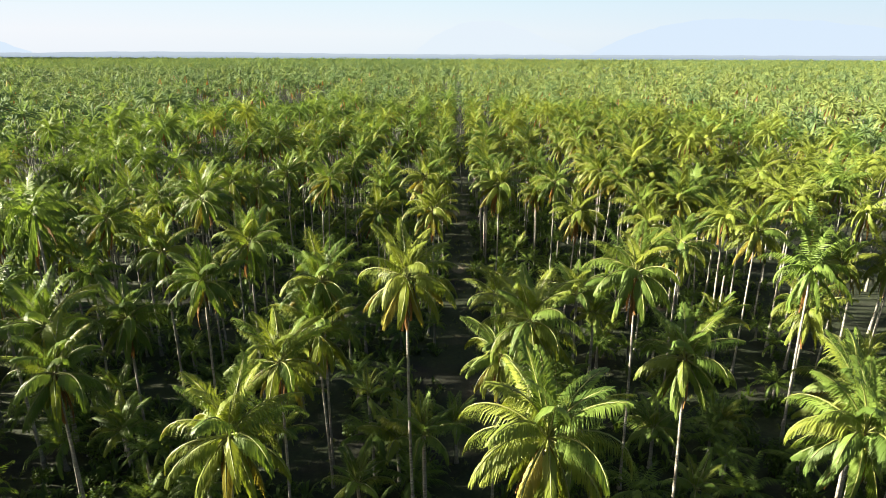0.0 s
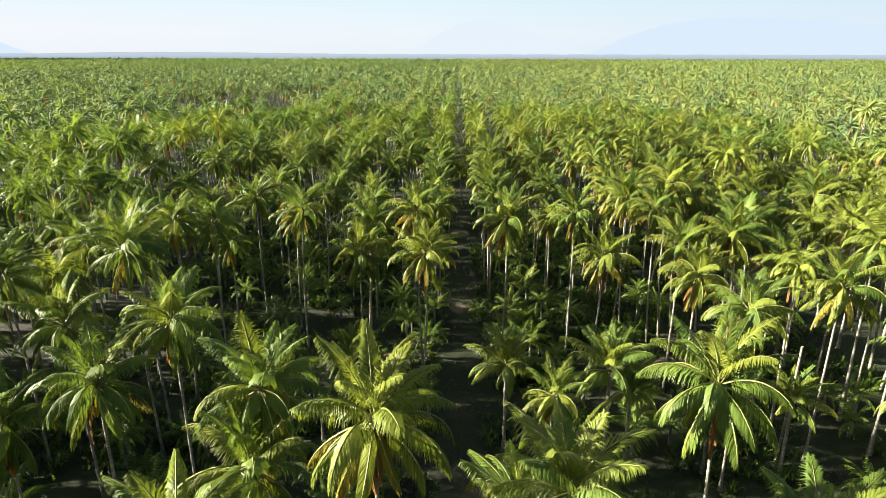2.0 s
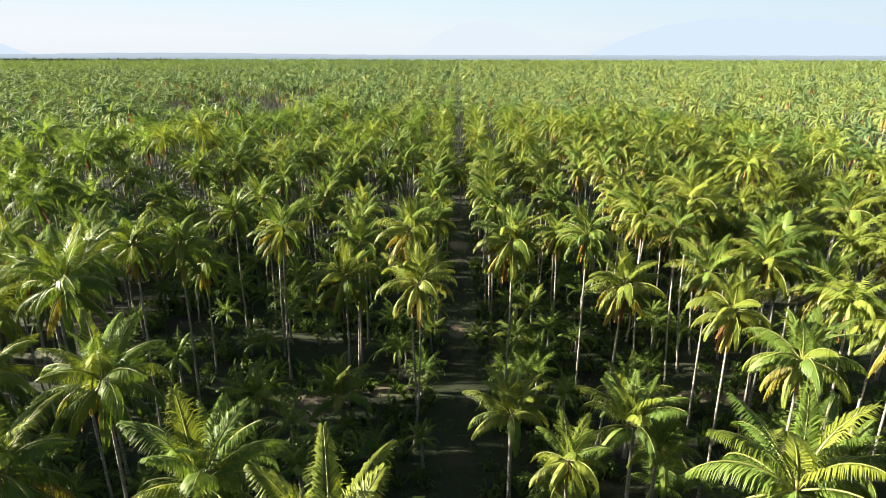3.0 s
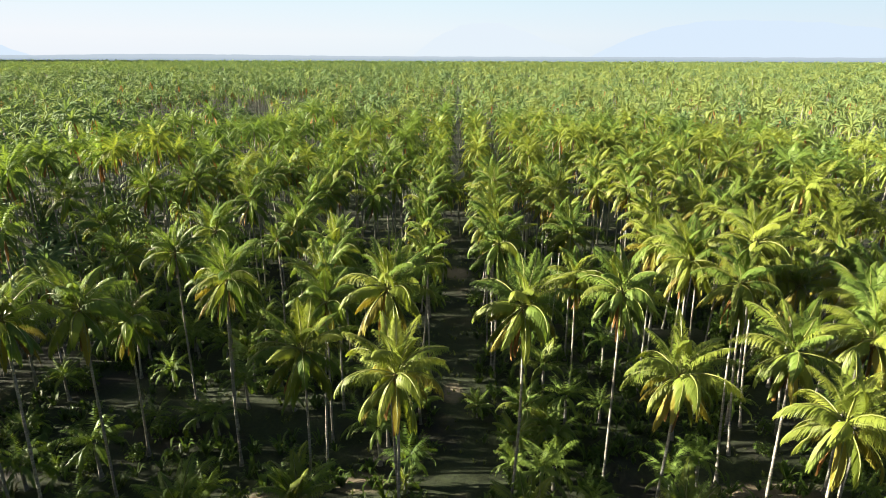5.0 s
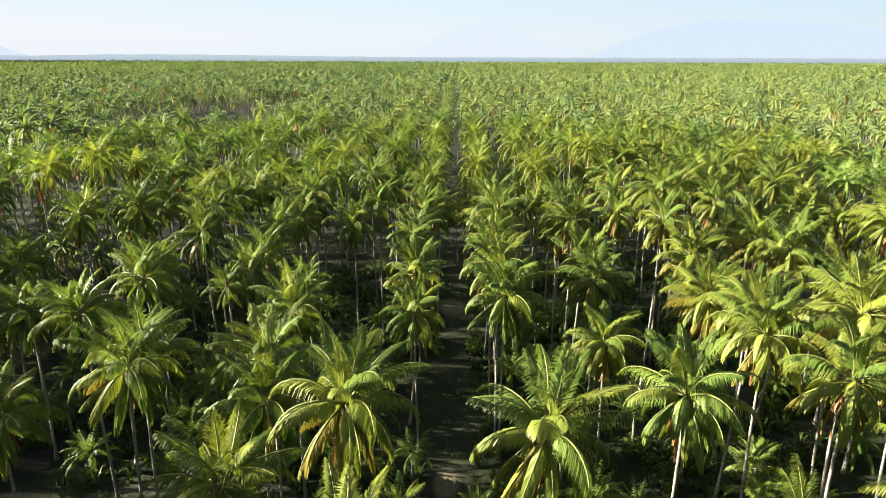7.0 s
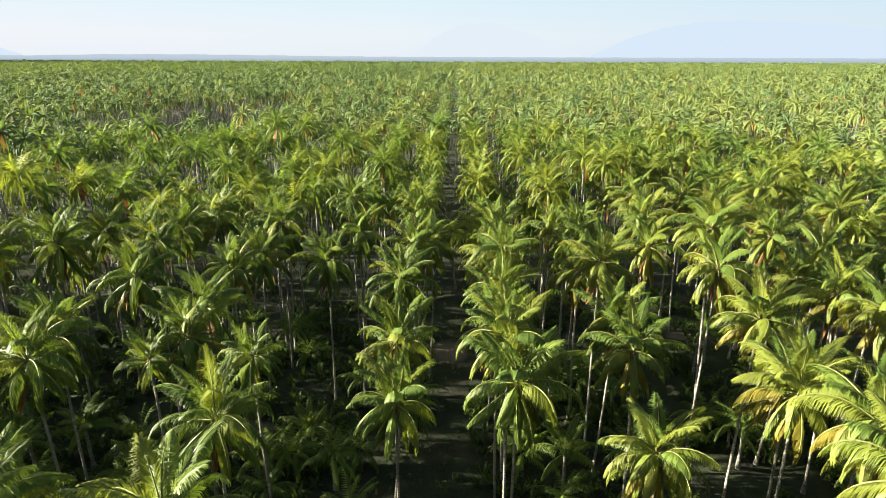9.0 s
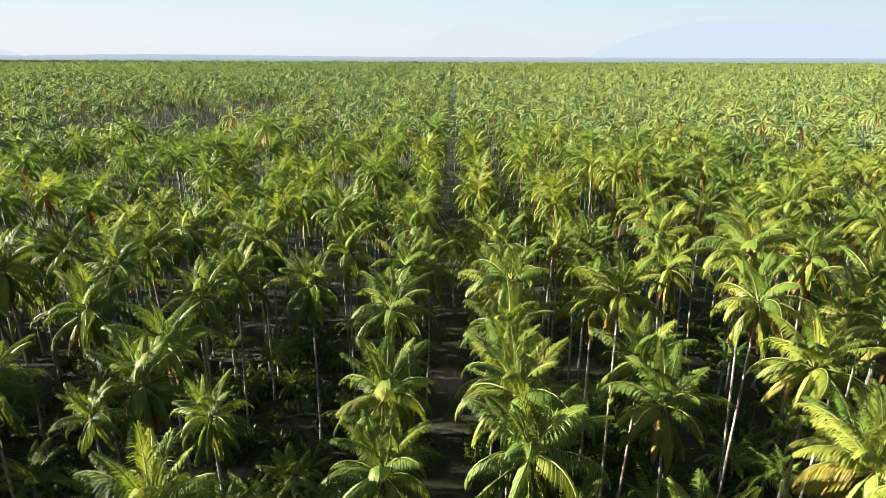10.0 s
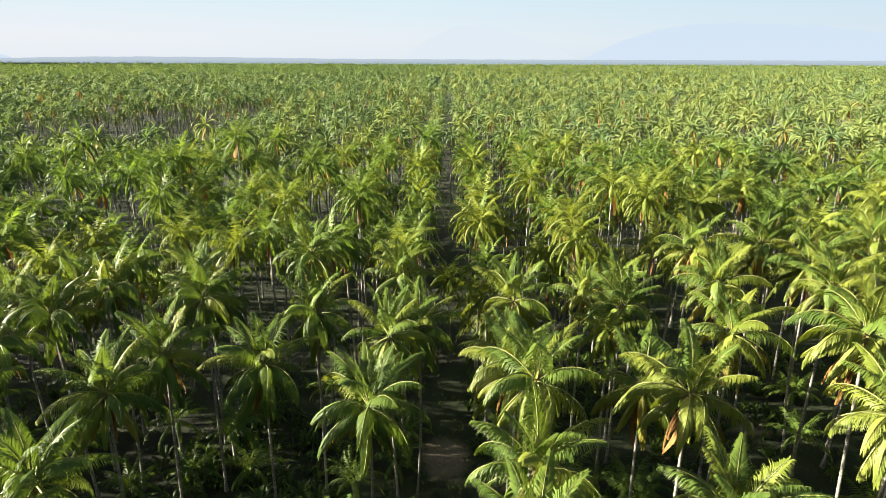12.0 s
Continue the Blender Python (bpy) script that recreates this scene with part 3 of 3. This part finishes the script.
row(-71.4, [(204.1, -0.2, 19.7, 0, 4)])
row(-62.9, [(106.9, -4.0, 19.2, 0, 2), (142.1, 1.6, 19.8, 0, 2)])
row(-54.4, [(80.1, -3.3, 17.3, 0, 4), (120.5, 0.7, 17.9, 0, 1), (154.2, 1.1, 19.3, 0, 3), (201.3, -2.7, 19.0, 0, 2)])
row(-45.8, [(72.2, -3.7, 17.2, 0, 1), (80.8, 0.4, 18.0, 0, 2), (114.1, 0.4, 15.7, 0, 1), (122.9, 2.6, 18.7, 0, 2), (157.3, -1.7, 17.1, 0, 3)])
row(-37.3, [(62.5, -0.9, 19.1, 0, 2), (73.3, -0.3, 18.7, 0, 3), (78.8, 2.1, 18.9, 0, 4), (103.0, 0.7, 15.2, 0, 1), (124.5, 0.2, 19.4, 0, 4), (135.1, -1.2, 17.4, 0, 2), (139.3, 0.8, 16.6, 0, 1), (153.3, 0.2, 18.1, 0, 2), (164.6, 2.1, 20.4, 0, 3)])
row(-28.7, [(37.3, 0.1, 14.5, 0, 2), (40.4, -2.2, 16.7, 0, 2), (49.9, -1.6, 13.1, 0, 3), (56.9, -1.0, 17.1, 0, 2), (63.4, 0.9, 21.1, 0, 1), (68.6, -1.2, 20.6, 0, 2), (74.8, -0.1, 20.4, 0, 4), (80.6, 1.2, 18.7, 0, 4), (88.1, 0.1, 14.2, 0, 3), (97.4, 0.7, 17.6, 0, 2), (104.1, 2.3, 18.0, 0, 2), (111.0, -0.5, 16.1, 0, 1), (121.0, 0.6, 17.4, 0, 1), (136.5, 2.4, 19.0, 0, 2), (139.0, -1.7, 18.3, 0, 2), (154.3, 0.4, 18.5, 0, 2)])
row(-20.2, [(47.5, -1.4, 17.7, 0, 2), (53.1, 0.8, 19.4, 0, 2), (87.4, 1.3, 18.6, 0, 2), (93.2, -1.1, 16.2, 0, 2), (116.4, 0.5, 16.5, 0, 2), (123.6, 0.3, 17.2, 0, 2), (129.1, 1.4, 17.0, 0, 2), (134.9, 2.0, 18.9, 0, 3), (142.0, -1.2, 18.0, 0, 2), (151.9, -1.1, 18.0, 0, 1), (163.7, 0.9, 20.1, 0, 2), (180.3, 0.7, 22.3, 0, 3)])
row(-11.7, [(28.1, -0.8, 16.2, 1, 2), (37.1, -0.6, 15.8, 1, 2), (43.6, 0.6, 14.8, 1, 4), (46.1, 0.6, 18.4, 0, 4), (81.3, 0.6, 15.0, 1, 2), (86.3, 1.5, 17.0, 0, 3), (90.9, 0.5, 17.3, 0, 2), (97.8, 0.1, 17.9, 0, 2), (128.6, -0.1, 16.6, 0, 2), (134.2, 2.5, 18.0, 0, 1), (143.5, 0.2, 19.8, 0, 3), (161.9, 2.0, 21.2, 1, 4), (168.0, 0.9, 20.5, 0, 3)])
row(-3.1, [(38.1, -0.2, 21.9, 2, 11), (73.6, 0.1, 17.5, 2, 2), (81.2, -1.2, 20.3, 1, 2), (104.8, 0.6, 14.7, 0, 3), (110.2, 0.2, 16.6, 1, 2), (123.7, -0.7, 16.4, 0, 2), (134.7, 1.8, 16.7, 0, 2), (151.9, -1.5, 16.9, 0, 1), (155.8, 0.2, 17.1, 0, 1), (164.8, 0.0, 16.3, 1, 4), (222.5, -0.3, 16.1, 0, 2)])
row(5.4, [(23.6, -1.1, 19.6, 1, 4), (36.9, -0.3, 19.3, 1, 2), (41.0, -1.8, 14.6, 1, 1), (80.1, 0.3, 19.6, 1, 5), (103.9, 0.1, 16.9, 0, 1), (111.3, -0.6, 17.2, 0, 4), (115.5, -0.1, 18.3, 0, 1), (126.0, 0.1, 17.9, 1, 4), (136.8, 1.0, 18.1, 1, 2), (152.9, -0.3, 15.8, 1, 3), (168.7, 0.3, 19.4, 1, 1)])
row(14.2, [(36.1, 1.2, 17.0, 0, 2), (44.2, -0.1, 20.2, 0, 2), (75.0, 1.3, 16.9, 2, 5), (84.6, -0.1, 18.9, 0, 3), (100.4, -0.6, 14.3, 1, 3), (109.5, 0.3, 16.4, 1, 1), (114.1, 0.1, 16.7, 0, 2), (120.4, 0.1, 19.5, 1, 4), (139.8, 2.0, 16.4, 0, 4), (144.4, 2.8, 16.6, 1, 3), (148.7, -0.4, 19.8, 1, 2), (174.2, -1.8, 20.7, 1, 2)])
row(23.1, [(27.4, -1.6, 17.5, 0, 3), (33.9, 2.4, 16.0, 0, 2), (60.8, 0.7, 17.2, 1, 2), (70.0, 0.1, 16.8, 2, 4), (77.9, 1.3, 17.2, 1, 3), (86.2, 1.0, 19.1, 1, 2), (90.5, 3.8, 21.3, 2, 2), (92.1, -1.0, 19.1, 1, 4), (97.4, 0.7, 18.6, 1, 2), (102.2, -0.8, 17.5, 2, 2), (106.1, 1.1, 16.1, 1, 1), (110.5, 0.7, 18.6, 1, 2), (116.9, 0.1, 20.3, 1, 2), (133.5, -0.2, 16.9, 1, 2), (138.1, 0.4, 19.1, 1, 2), (145.2, 0.8, 20.0, 1, 2), (161.8, 1.4, 21.8, 1, 4)])
row(31.9, [(54.5, 2.5, 12.8, 1, 3), (65.0, 1.7, 17.6, 1, 2), (75.5, 1.8, 16.7, 1, 2), (84.8, 1.8, 18.1, 1, 4), (93.9, 1.6, 16.1, 1, 2), (95.3, -1.6, 18.4, 1, 2), (110.1, 1.0, 19.3, 1, 3), (115.0, 0.2, 18.8, 1, 2), (122.8, 3.5, 19.4, 1, 3), (128.8, 1.6, 19.6, 1, 2), (142.9, 1.8, 19.3, 1, 4), (146.8, -0.7, 19.9, 1, 2), (159.4, -2.2, 20.5, 1, 3)])
row(40.7, [(79.2, 2.1, 19.2, 2, 1), (99.6, 0.5, 15.4, 1, 3), (103.7, 2.0, 17.1, 2, 4), (133.8, 2.2, 21.1, 1, 3), (139.6, -3.3, 18.9, 1, 4), (151.4, -1.5, 20.5, 1, 2), (195.7, 3.0, 21.6, 1, 1)])
row(49.6, [(76.6, -3.9, 18.2, 2, 4), (98.2, -0.1, 18.3, 1, 2), (121.7, 0.5, 20.1, 2, 2), (151.6, -4.0, 22.2, 1, 1), (163.4, 3.7, 21.2, 1, 2)])
row(58.4, [(140.1, -2.0, 20.1, 2, 2), (175.2, -2.3, 20.2, 2, 2)])
row(5.4, [(107.1, -0.3, 18.5, 1, 2)])
row(-20.2, [(112.6, 0.6, 15.5, 0, 2)])
row(23.1, [(122.0, 1.3, 22.3, 1, 2)])
row(31.9, [(77.3, -2.7, 18.6, 1, 2), (99.4, -0.1, 19.4, 1, 2), (134.3, -1.5, 20.4, 1, 2), (172.2, 2.4, 21.0, 1, 2)])
row(40.7, [(63.4, 2.0, 14.3, 1, 2), (89.2, -3.4, 18.0, 1, 3), (142.6, -1.8, 21.3, 1, 2)])
for x, y, z, size in [(-20.9, 108.6, 15.6, 0.66), (-12.6, 106.8, 17.0, 0.7), (8.1, 58.5, 10.6, 0.85)]:     # slighter palms in the rows
    seed_no[0] += 1
    known.append((x, y))
    coconut_palm(x, y, z, size=size, seed=seed_no[0], tone=1 if x > 0 else 0, dead=1, fronds=23, nuts=0)
young([(4.9, 66.2, 9.2, 1.12), (13.6, 62.4, 10.8, 1.2), (15.9, 63.4, 8.0, 1.0), (8.8, 54.3, 7.5, 0.95), (-11.8, 78.8, 3.0, 1.15), (-20.4, 77.2, 3.2, 1.1), (6.7, 78.9, 1.6, 1.1), (16.7, 73.4, 6.0, 1.1), (-29.4, 45.1, 4.4, 0.95), (-2.3, 39.3, 8.6, 0.9), (32.4, 42.3, 6.5, 1.05), (41.2, 55.3, 6.5, 1.0), (-2.7, 71.2, 3.0, 0.5), (29.7, 62.4, 8.0, 0.9)])

def bare_trunk(x, y, z, lean, turn):
    """A dead palm that has lost its crown."""
    v, t = trunk_arrays(z, lean, r0=0.13, r1=0.10, turn=turn)
    pole = tri_mesh("bare_trunk", v, t, BARK)
    pole.shade_smooth()
    ob = new("bare_trunk", pole)
    ob.location = (x, y, 0)
    tagged(ob, "pale leaning dead palm trunk without a crown", "dead tree")


bare_trunk(29.6, 62.5, 13.4, 3.0, 1.1)


def clearing(x, y):
    """Gaps in the rows that let the low sun reach the bare patches."""
    return -80 < x < -50 and 138 < y < 146 or -88 < x < -46 and 82 < y < 87 or -74 < x < -44 and 99 < y < 102.5


# the rest of the plantation, row after row
fill = random.Random(77)
near_fill, stands = [], [[], [], [], [], []]
for col in range(-300, 301):
    bx = 5.4 + 8.83 * col if col >= 0 else 5.4 + 8.58 * col
    reach = abs(bx) / 0.77 - (66 if bx < 0 else 45)
    y = -50.0 + fill.uniform(0, 8)
    while y < 2750:
        y += (5.6 if y < 240 else 5.8 if y < 420 else 6.6) + fill.uniform(-1.2, 1.2)
        if y < reach:
            y += max(0, math.floor((reach - y) / 7.4)) * 7.4
            continue
        px, py = bx + fill.gauss(0, 0.6 if y < 215 else 0.9 if abs(bx) < 14 and y < 500 else 1.3), y
        if -45 < px < 45 and 12 < py < 36:     # younger planting where the flight begins
            if py < 29:
                stands[1].append((px, py, 29.0 - 0.86 * py + fill.uniform(-2.5, 0)))
            continue
        if clearing(px, py):
            continue
        if fill.random() < 0.05:
            continue
        # added palms past x = -46 stand taller to shade the rows beyond
        pz = fill.gauss(20.8 if px < -46 and 102 < py < 137 else 19.3 if px < -46 and py < 200 else 18.0, 1.9)
        if -134 + 0.12 * (py - 300) < px < -66 and 245 < py < 368:
            if fill.random() < 0.75:
                continue
            pz = fill.uniform(5, 9)
        if py < 245 and min((px - a) ** 2 + (py - b_) ** 2 for a, b_ in known) < 13:
            continue
        if -30 < px < 28 and 22 < py < 116 or -46 < px < 0 and 74 < py < 124:
            continue
        d = math.hypot(px, max(0, py - 80))
        pz += fill.gauss(0, 0.9 if d < 300 else 2.2) if d > 165 else 0
        if 24 < py < 190 and abs(px) < 74:
            near_fill.append((px, py, pz))
        elif d < 150 and abs(px) < 85:
            stands[0].append((px, py, pz))
        elif d < 175:
            stands[1].append((px, py, pz))
        elif d < 370:
            stands[2].append((px, py, pz))
        elif d < 680:
            stands[3].append((px, py, pz))
        elif fill.random() < 0.25:
            stands[4].append((px, py, pz))
# lower palms standing between the rows
low = []
while len(low) < 60:
    px, py = fill.uniform(-74, 74), fill.uniform(133, 272)
    if min((px - a) ** 2 + (py - b_) ** 2 for a, b_, _ in near_fill + stands[0] + low + [(a, b_, 0) for a, b_ in known]) > 11 and abs(px - 0.9) > 3.5 and not clearing(px, py):
        low.append((px, py, fill.uniform(10.5, 15.0)))
stands[0] += low
# young palms added, hidden under the sunward canopy, to keep sun off the floor
for _ in range(200):
    px, py = fill.uniform(-92, -48), fill.uniform(34, 158)
    if min((px - a) ** 2 + (py - b_) ** 2 for a, b_ in known) > 6 and not clearing(px, py):
        stands[1].append((px, py, fill.uniform(3, 13)))
# shorter palms standing in the rows, under the tall ones
for _ in range(4000):
    if len(near_fill) > 10 and sum(p[2] < 15.6 for p in near_fill) >= 62:
        break
    col = fill.randrange(-6, 6)
    px, py = 5.4 + (8.83 if col >= 0 else 8.58) * col + fill.gauss(0, 1.3), fill.uniform(138, 195)
    if min((px - a) ** 2 + (py - b_) ** 2 for a, b_ in known) > 8 and min((px - a) ** 2 + (py - b_) ** 2 for a, b_, _ in near_fill + low) > 8 and not (-46 < px < -20 and py < 128) and not clearing(px, py):
        near_fill.append((px, py, fill.uniform(9.5, 15.5)))
near_fill.sort(key=lambda p: math.hypot(p[0], p[1] - 88))
for i, (px, py, pz) in enumerate(near_fill[:150]):
    if -36 < px < 36 and 94 < py < 144 and pz > 15.6:
        # lime tone at +x again stands for the lit side
        coconut_palm(px, py, pz, size=0.9 + 0.15 * fill.random(), seed=900 + i, tone=0 if px < 0 else 1, dead=2, fronds=25, nuts=0)
    else:
        distant_palm(px, py, pz, i)
stands[0] += near_fill[150:]
for level, places in enumerate(stands):
    stand("palm_stand", "dense rows of coconut palms reaching into the distance", places, level, fill)

# ---- undergrowth ----


def blades(rng, count, height, spread, width):
    """A clump of arching blades from one root."""
    vs, ts = [], []
    for _ in range(count):
        a, h = rng.uniform(0, 6.28), height * rng.uniform(0.5, 1.1)
        out = spread * rng.uniform(0.4, 1.1)
        c, s_ = math.cos(a), math.sin(a)
        w = width * rng.uniform(0.6, 1.2)
        k = len(vs)
        vs += [(-s_ * w, c * w, 0), (s_ * w, -c * w, 0), (c * out * 0.55 - s_ * w, s_ * out * 0.55 + c * w, h * 0.85), (c * out * 0.55 + s_ * w, s_ * out * 0.55 - c * w, h * 0.85), (c * out, s_ * out, h * rng.uniform(0.5, 1.0))]
        ts += [(k, k + 1, k + 3), (k, k + 3, k + 2), (k + 2, k + 3, k + 4)]
    return np.array(vs), np.array(ts)


def scattered(name, label, places, temps, mat, category, rng, low, high):
    vs, ts, k = [], [], 0
    for x, y in places:
        v, t = temps[rng.randrange(len(temps))]
        a, sc = rng.uniform(0, 6.28), rng.uniform(low, high)
        c, s_ = math.cos(a) * sc, math.sin(a) * sc
        vs.append(np.stack([v[:, 0] * c - v[:, 1] * s_ + x, v[:, 0] * s_ + v[:, 1] * c + y, v[:, 2] * sc - 0.08], 1))
        ts.append(t + k)
        k += len(v)
    tagged(new(name, tri_mesh(name, np.concatenate(vs), np.concatenate(ts), mat)), label, category, kind="stuff")


def leafy(rng, count, radius, height, leaf):
    """A shrub's foliage: small folded leaves through an uneven dome of several lobes."""
    lobes = [(rng.uniform(-0.5, 0.5) * radius, rng.uniform(-0.5, 0.5) * radius, rng.uniform(0.35, 0.75) * height, rng.uniform(0.35, 0.65) * radius) for _ in range(6)]
    vs, ts = [], []
    for _ in range(count):
        cx, cy, cz, r = lobes[rng.randrange(6)]
        d = unit(np.array((rng.gauss(0, 1), rng.gauss(0, 1), rng.gauss(0.2, 0.9))))
        p = np.array((cx, cy, cz)) + d * r * rng.uniform(0.6, 1.1)
        p[2] = max(0.05, p[2])
        u = unit(np.cross(d, np.array((rng.gauss(0, 1), rng.gauss(0, 1), rng.gauss(0, 1)))))
        w = unit(d * 0.6 + np.array((0, 0, -0.5)) + u * 0.3)
        q = leaf * rng.uniform(0.7, 1.3)
        k = len(vs)
        vs += [p, p + w * q * 0.5 + u * q * 0.35, p + w * q, p + w * q * 0.5 - u * q * 0.35]
        ts += [(k, k + 1, k + 2), (k, k + 2, k + 3)]
    return np.array(vs), np.array(ts)


wild = random.Random(90)
SHRUB_MESH = [tri_mesh("foliage", *leafy(wild, 420, 1.5, 2.2, 0.34), SHRUB) for _ in range(5)]
STEM_MESH = tri_mesh("stem", *trunk_arrays(1.2, 0.1, sides=6, rings=4, r0=0.08, r1=0.04), BARK)


def shrub(x, y, size):
    ob = new("shrub")
    ob.location = (x, y, -0.05)
    tagged(ob, "dense dark green shrub among the palm trunks", "shrub", "shrubs on the plantation floor")
    m = pose(0, 0, 0, 0, 0, wild.uniform(0, 360)) @ Matrix.Diagonal((size, size, size, 1))
    part("foliage", SHRUB_MESH[wild.randrange(5)], ob, m)
    part("stem", STEM_MESH, ob, m)


for x, y, size in [(-28.8, 91.2, 1.0), (-16.9, 41.7, 0.8), (31.0, 48.2, 1.0), (31.4, 119.2, 1.2), (-8.8, 134.9, 0.8), (-21.1, 134.6, 0.8), (-14.1, 87.3, 0.7), (-31.8, 61.6, 1.1), (10.4, 98.1, 1.2), (12.3, 133.1, 1.2), (3.5, 96.3, 0.9), (9.3, 55.7, 1.3), (10.8, 50.5, 1.2), (-5.9, 51.1, 1.0), (9.6, 72.8, 1.3), (10.2, 79.7, 1.2), (18.6, 54.5, 1.1), (-23.5, 77.4, 0.9), (-16.7, 100.3, 1.0), (-24.5, 116.3, 1.1), (9.4, 109.5, 1.2), (19.1, 104.9, 1.0), (28.0, 110.1, 1.0), (-7.8, 116.3, 0.8), (-7.7, 100.3, 0.9), (-15.7, 123.2, 0.9), (18.3, 125.5, 1.0), (8.7, 121.5, 1.0)]:
    shrub(x, y, size)
for x, y, z, size in [(-3.5, 83.6, 1.2, 0.55), (-31.8, 64.8, 1.5, 0.8), (-45.1, 70.4, 2.5, 0.8), (3.2, 95.8, 1.2, 0.6), (-5.0, 47.1, 1.5, 0.9), (10.3, 44.7, 1.8, 0.9), (-16.2, 55.6, 1.8, 0.85), (-7.4, 57.9, 1.0, 0.6), (9.6, 65.8, 2.0, 0.8), (-19.6, 101.3, 2.5, 0.8), (18.8, 68.8, 2.0, 1.0), (-12.3, 119.6, 2.5, 0.8), (-24.5, 104.7, 3.0, 0.9), (9.8, 91.0, 2.0, 0.8), (27.5, 100.1, 2.5, 0.8), (-2.9, 94.4, 2.5, 0.75)]:
    seed_no[0] += 1
    young_palm(x, y, z, size, seed_no[0], fronds=13)
for x, y, z, size in [(0.2, 47.3, 4.0, 0.9), (-4.9, 44.5, 4.5, 1.0), (-7.8, 40.5, 3.0, 0.9), (8.1, 46.0, 5.0, 0.95), (10.0, 52.8, 5.5, 0.95), (18.2, 47.3, 4.0, 0.85), (19.6, 40.5, 3.0, 0.8), (-15.7, 45.6, 4.0, 0.9), (-19.6, 39.3, 3.5, 0.85), (-24.0, 45.1, 3.0, 0.8), (25.5, 49.7, 3.0, 0.8), (36.3, 47.2, 4.5, 0.95), (-8.8, 53.7, 3.0, 0.8), (7.8, 92.6, 3.2, 0.85), (10.8, 100.6, 3.6, 0.9), (6.5, 88.1, 2.5, 0.75), (9.8, 122.9, 3.5, 0.9), (11.3, 114.9, 3.6, 0.9), (10.2, 130.4, 3.5, 0.9), (-24.0, 110.2, 4.5, 0.9), (-32.9, 117.1, 4.0, 0.9), (-15.9, 114.4, 3.0, 0.8), (-33.4, 51.9, 4.0, 0.9), (-39.2, 49.5, 5.0, 0.9)]:
    seed_no[0] += 1
    young_palm(x, y, z, size, seed_no[0], fronds=14)
LOW_CROWNS = []
for i in range(6):
    pieces = []
    for k in range(17):
        u = (k + 0.5) / 17 * 0.58
        rise, bend = habit(u, wild)
        v, t = frond(4.3 * wild.uniform(0.8, 1.1), rise, bend, 24, wild, segs=6, width=0.13, blade=1.1, vee=0.2, hang=0.8, stem=False, two=False, start=0.12)
        pieces.append((placed(v, pose(0, 0, 0, wild.uniform(-10, 10), 0, k * 137.5 + wild.uniform(-15, 15))), t))
    LOW_CROWNS.append(tri_mesh("crown", *joined(pieces), GREEN))


def low_palm(x, y, z, size):
    """A palm of a few years, still under the canopy."""
    palm = new("young_palm")
    palm.location = (x, y, 0)
    tagged(palm, "young coconut palm with short stem and upright green fronds", "palm tree", "young palms between the rows")
    v, t = trunk_arrays(z, 0.1, sides=7, rings=4, r0=0.18, r1=0.13)
    part("trunk", tri_mesh("trunk", v, t, BARK), palm)
    part("crown", LOW_CROWNS[wild.randrange(6)], palm, pose(0, 0, z, 0, 0, wild.uniform(0, 360)) @ Matrix.Diagonal((size, size, size, 1)))


shade = []
while len(shade) < 210:
    x, y = wild.uniform(-46, 46), wild.uniform(37, 150)
    if abs(x - 0.9) > 3.4 and min((x - a) ** 2 + (y - b_) ** 2 for a, b_ in known + shade) > 5 and (x + 14) ** 2 + (y - 82) ** 2 > 30 and (x - 28.5) ** 2 + (y - 84.5) ** 2 > 30:
        shade.append((x, y))
        low_palm(x, y, wild.uniform(0.6, 4.5), wild.uniform(0.6, 0.95))
taken = 0
while taken < 110:
    x, y = wild.uniform(-46, 46), wild.uniform(36, 148)
    if abs(x - 0.9) > 3.2 and noise.noise(Vector((x * 0.07, y * 0.07, 5.0))) > -0.05:
        shrub(x, y, wild.uniform(0.5, 1.15))
        taken += 1

tufts = [blades(wild, 9, 0.55, 0.45, 0.03) for _ in range(6)]
weeds = [blades(wild, 11, 1.3, 1.1, 0.09) for _ in range(6)]
tuft_places, weed_places = [], []
while len(tuft_places) < 2600:
    x, y = wild.uniform(-48, 52), wild.uniform(29, 175)
    if noise.noise(Vector((x * 0.11, y * 0.11, 3.0))) > -0.25:
        tuft_places.append((x, y))
while len(weed_places) < 3600:
    x, y = wild.uniform(-48, 52), wild.uniform(29, 164)
    if abs(x - 0.9) > 2.4 and noise.noise(Vector((x * 0.09, y * 0.09, 9.0))) > -0.08:
        weed_places.append((x, y))
scattered("grass_tufts", "scattered dull green grass on the plantation floor", tuft_places, tufts, GRASS, "grass", wild, 0.6, 1.3)
scattered("weeds", "dark green weeds growing between the palm trunks", weed_places, weeds, SHRUB, "weeds", wild, 0.6, 1.5)
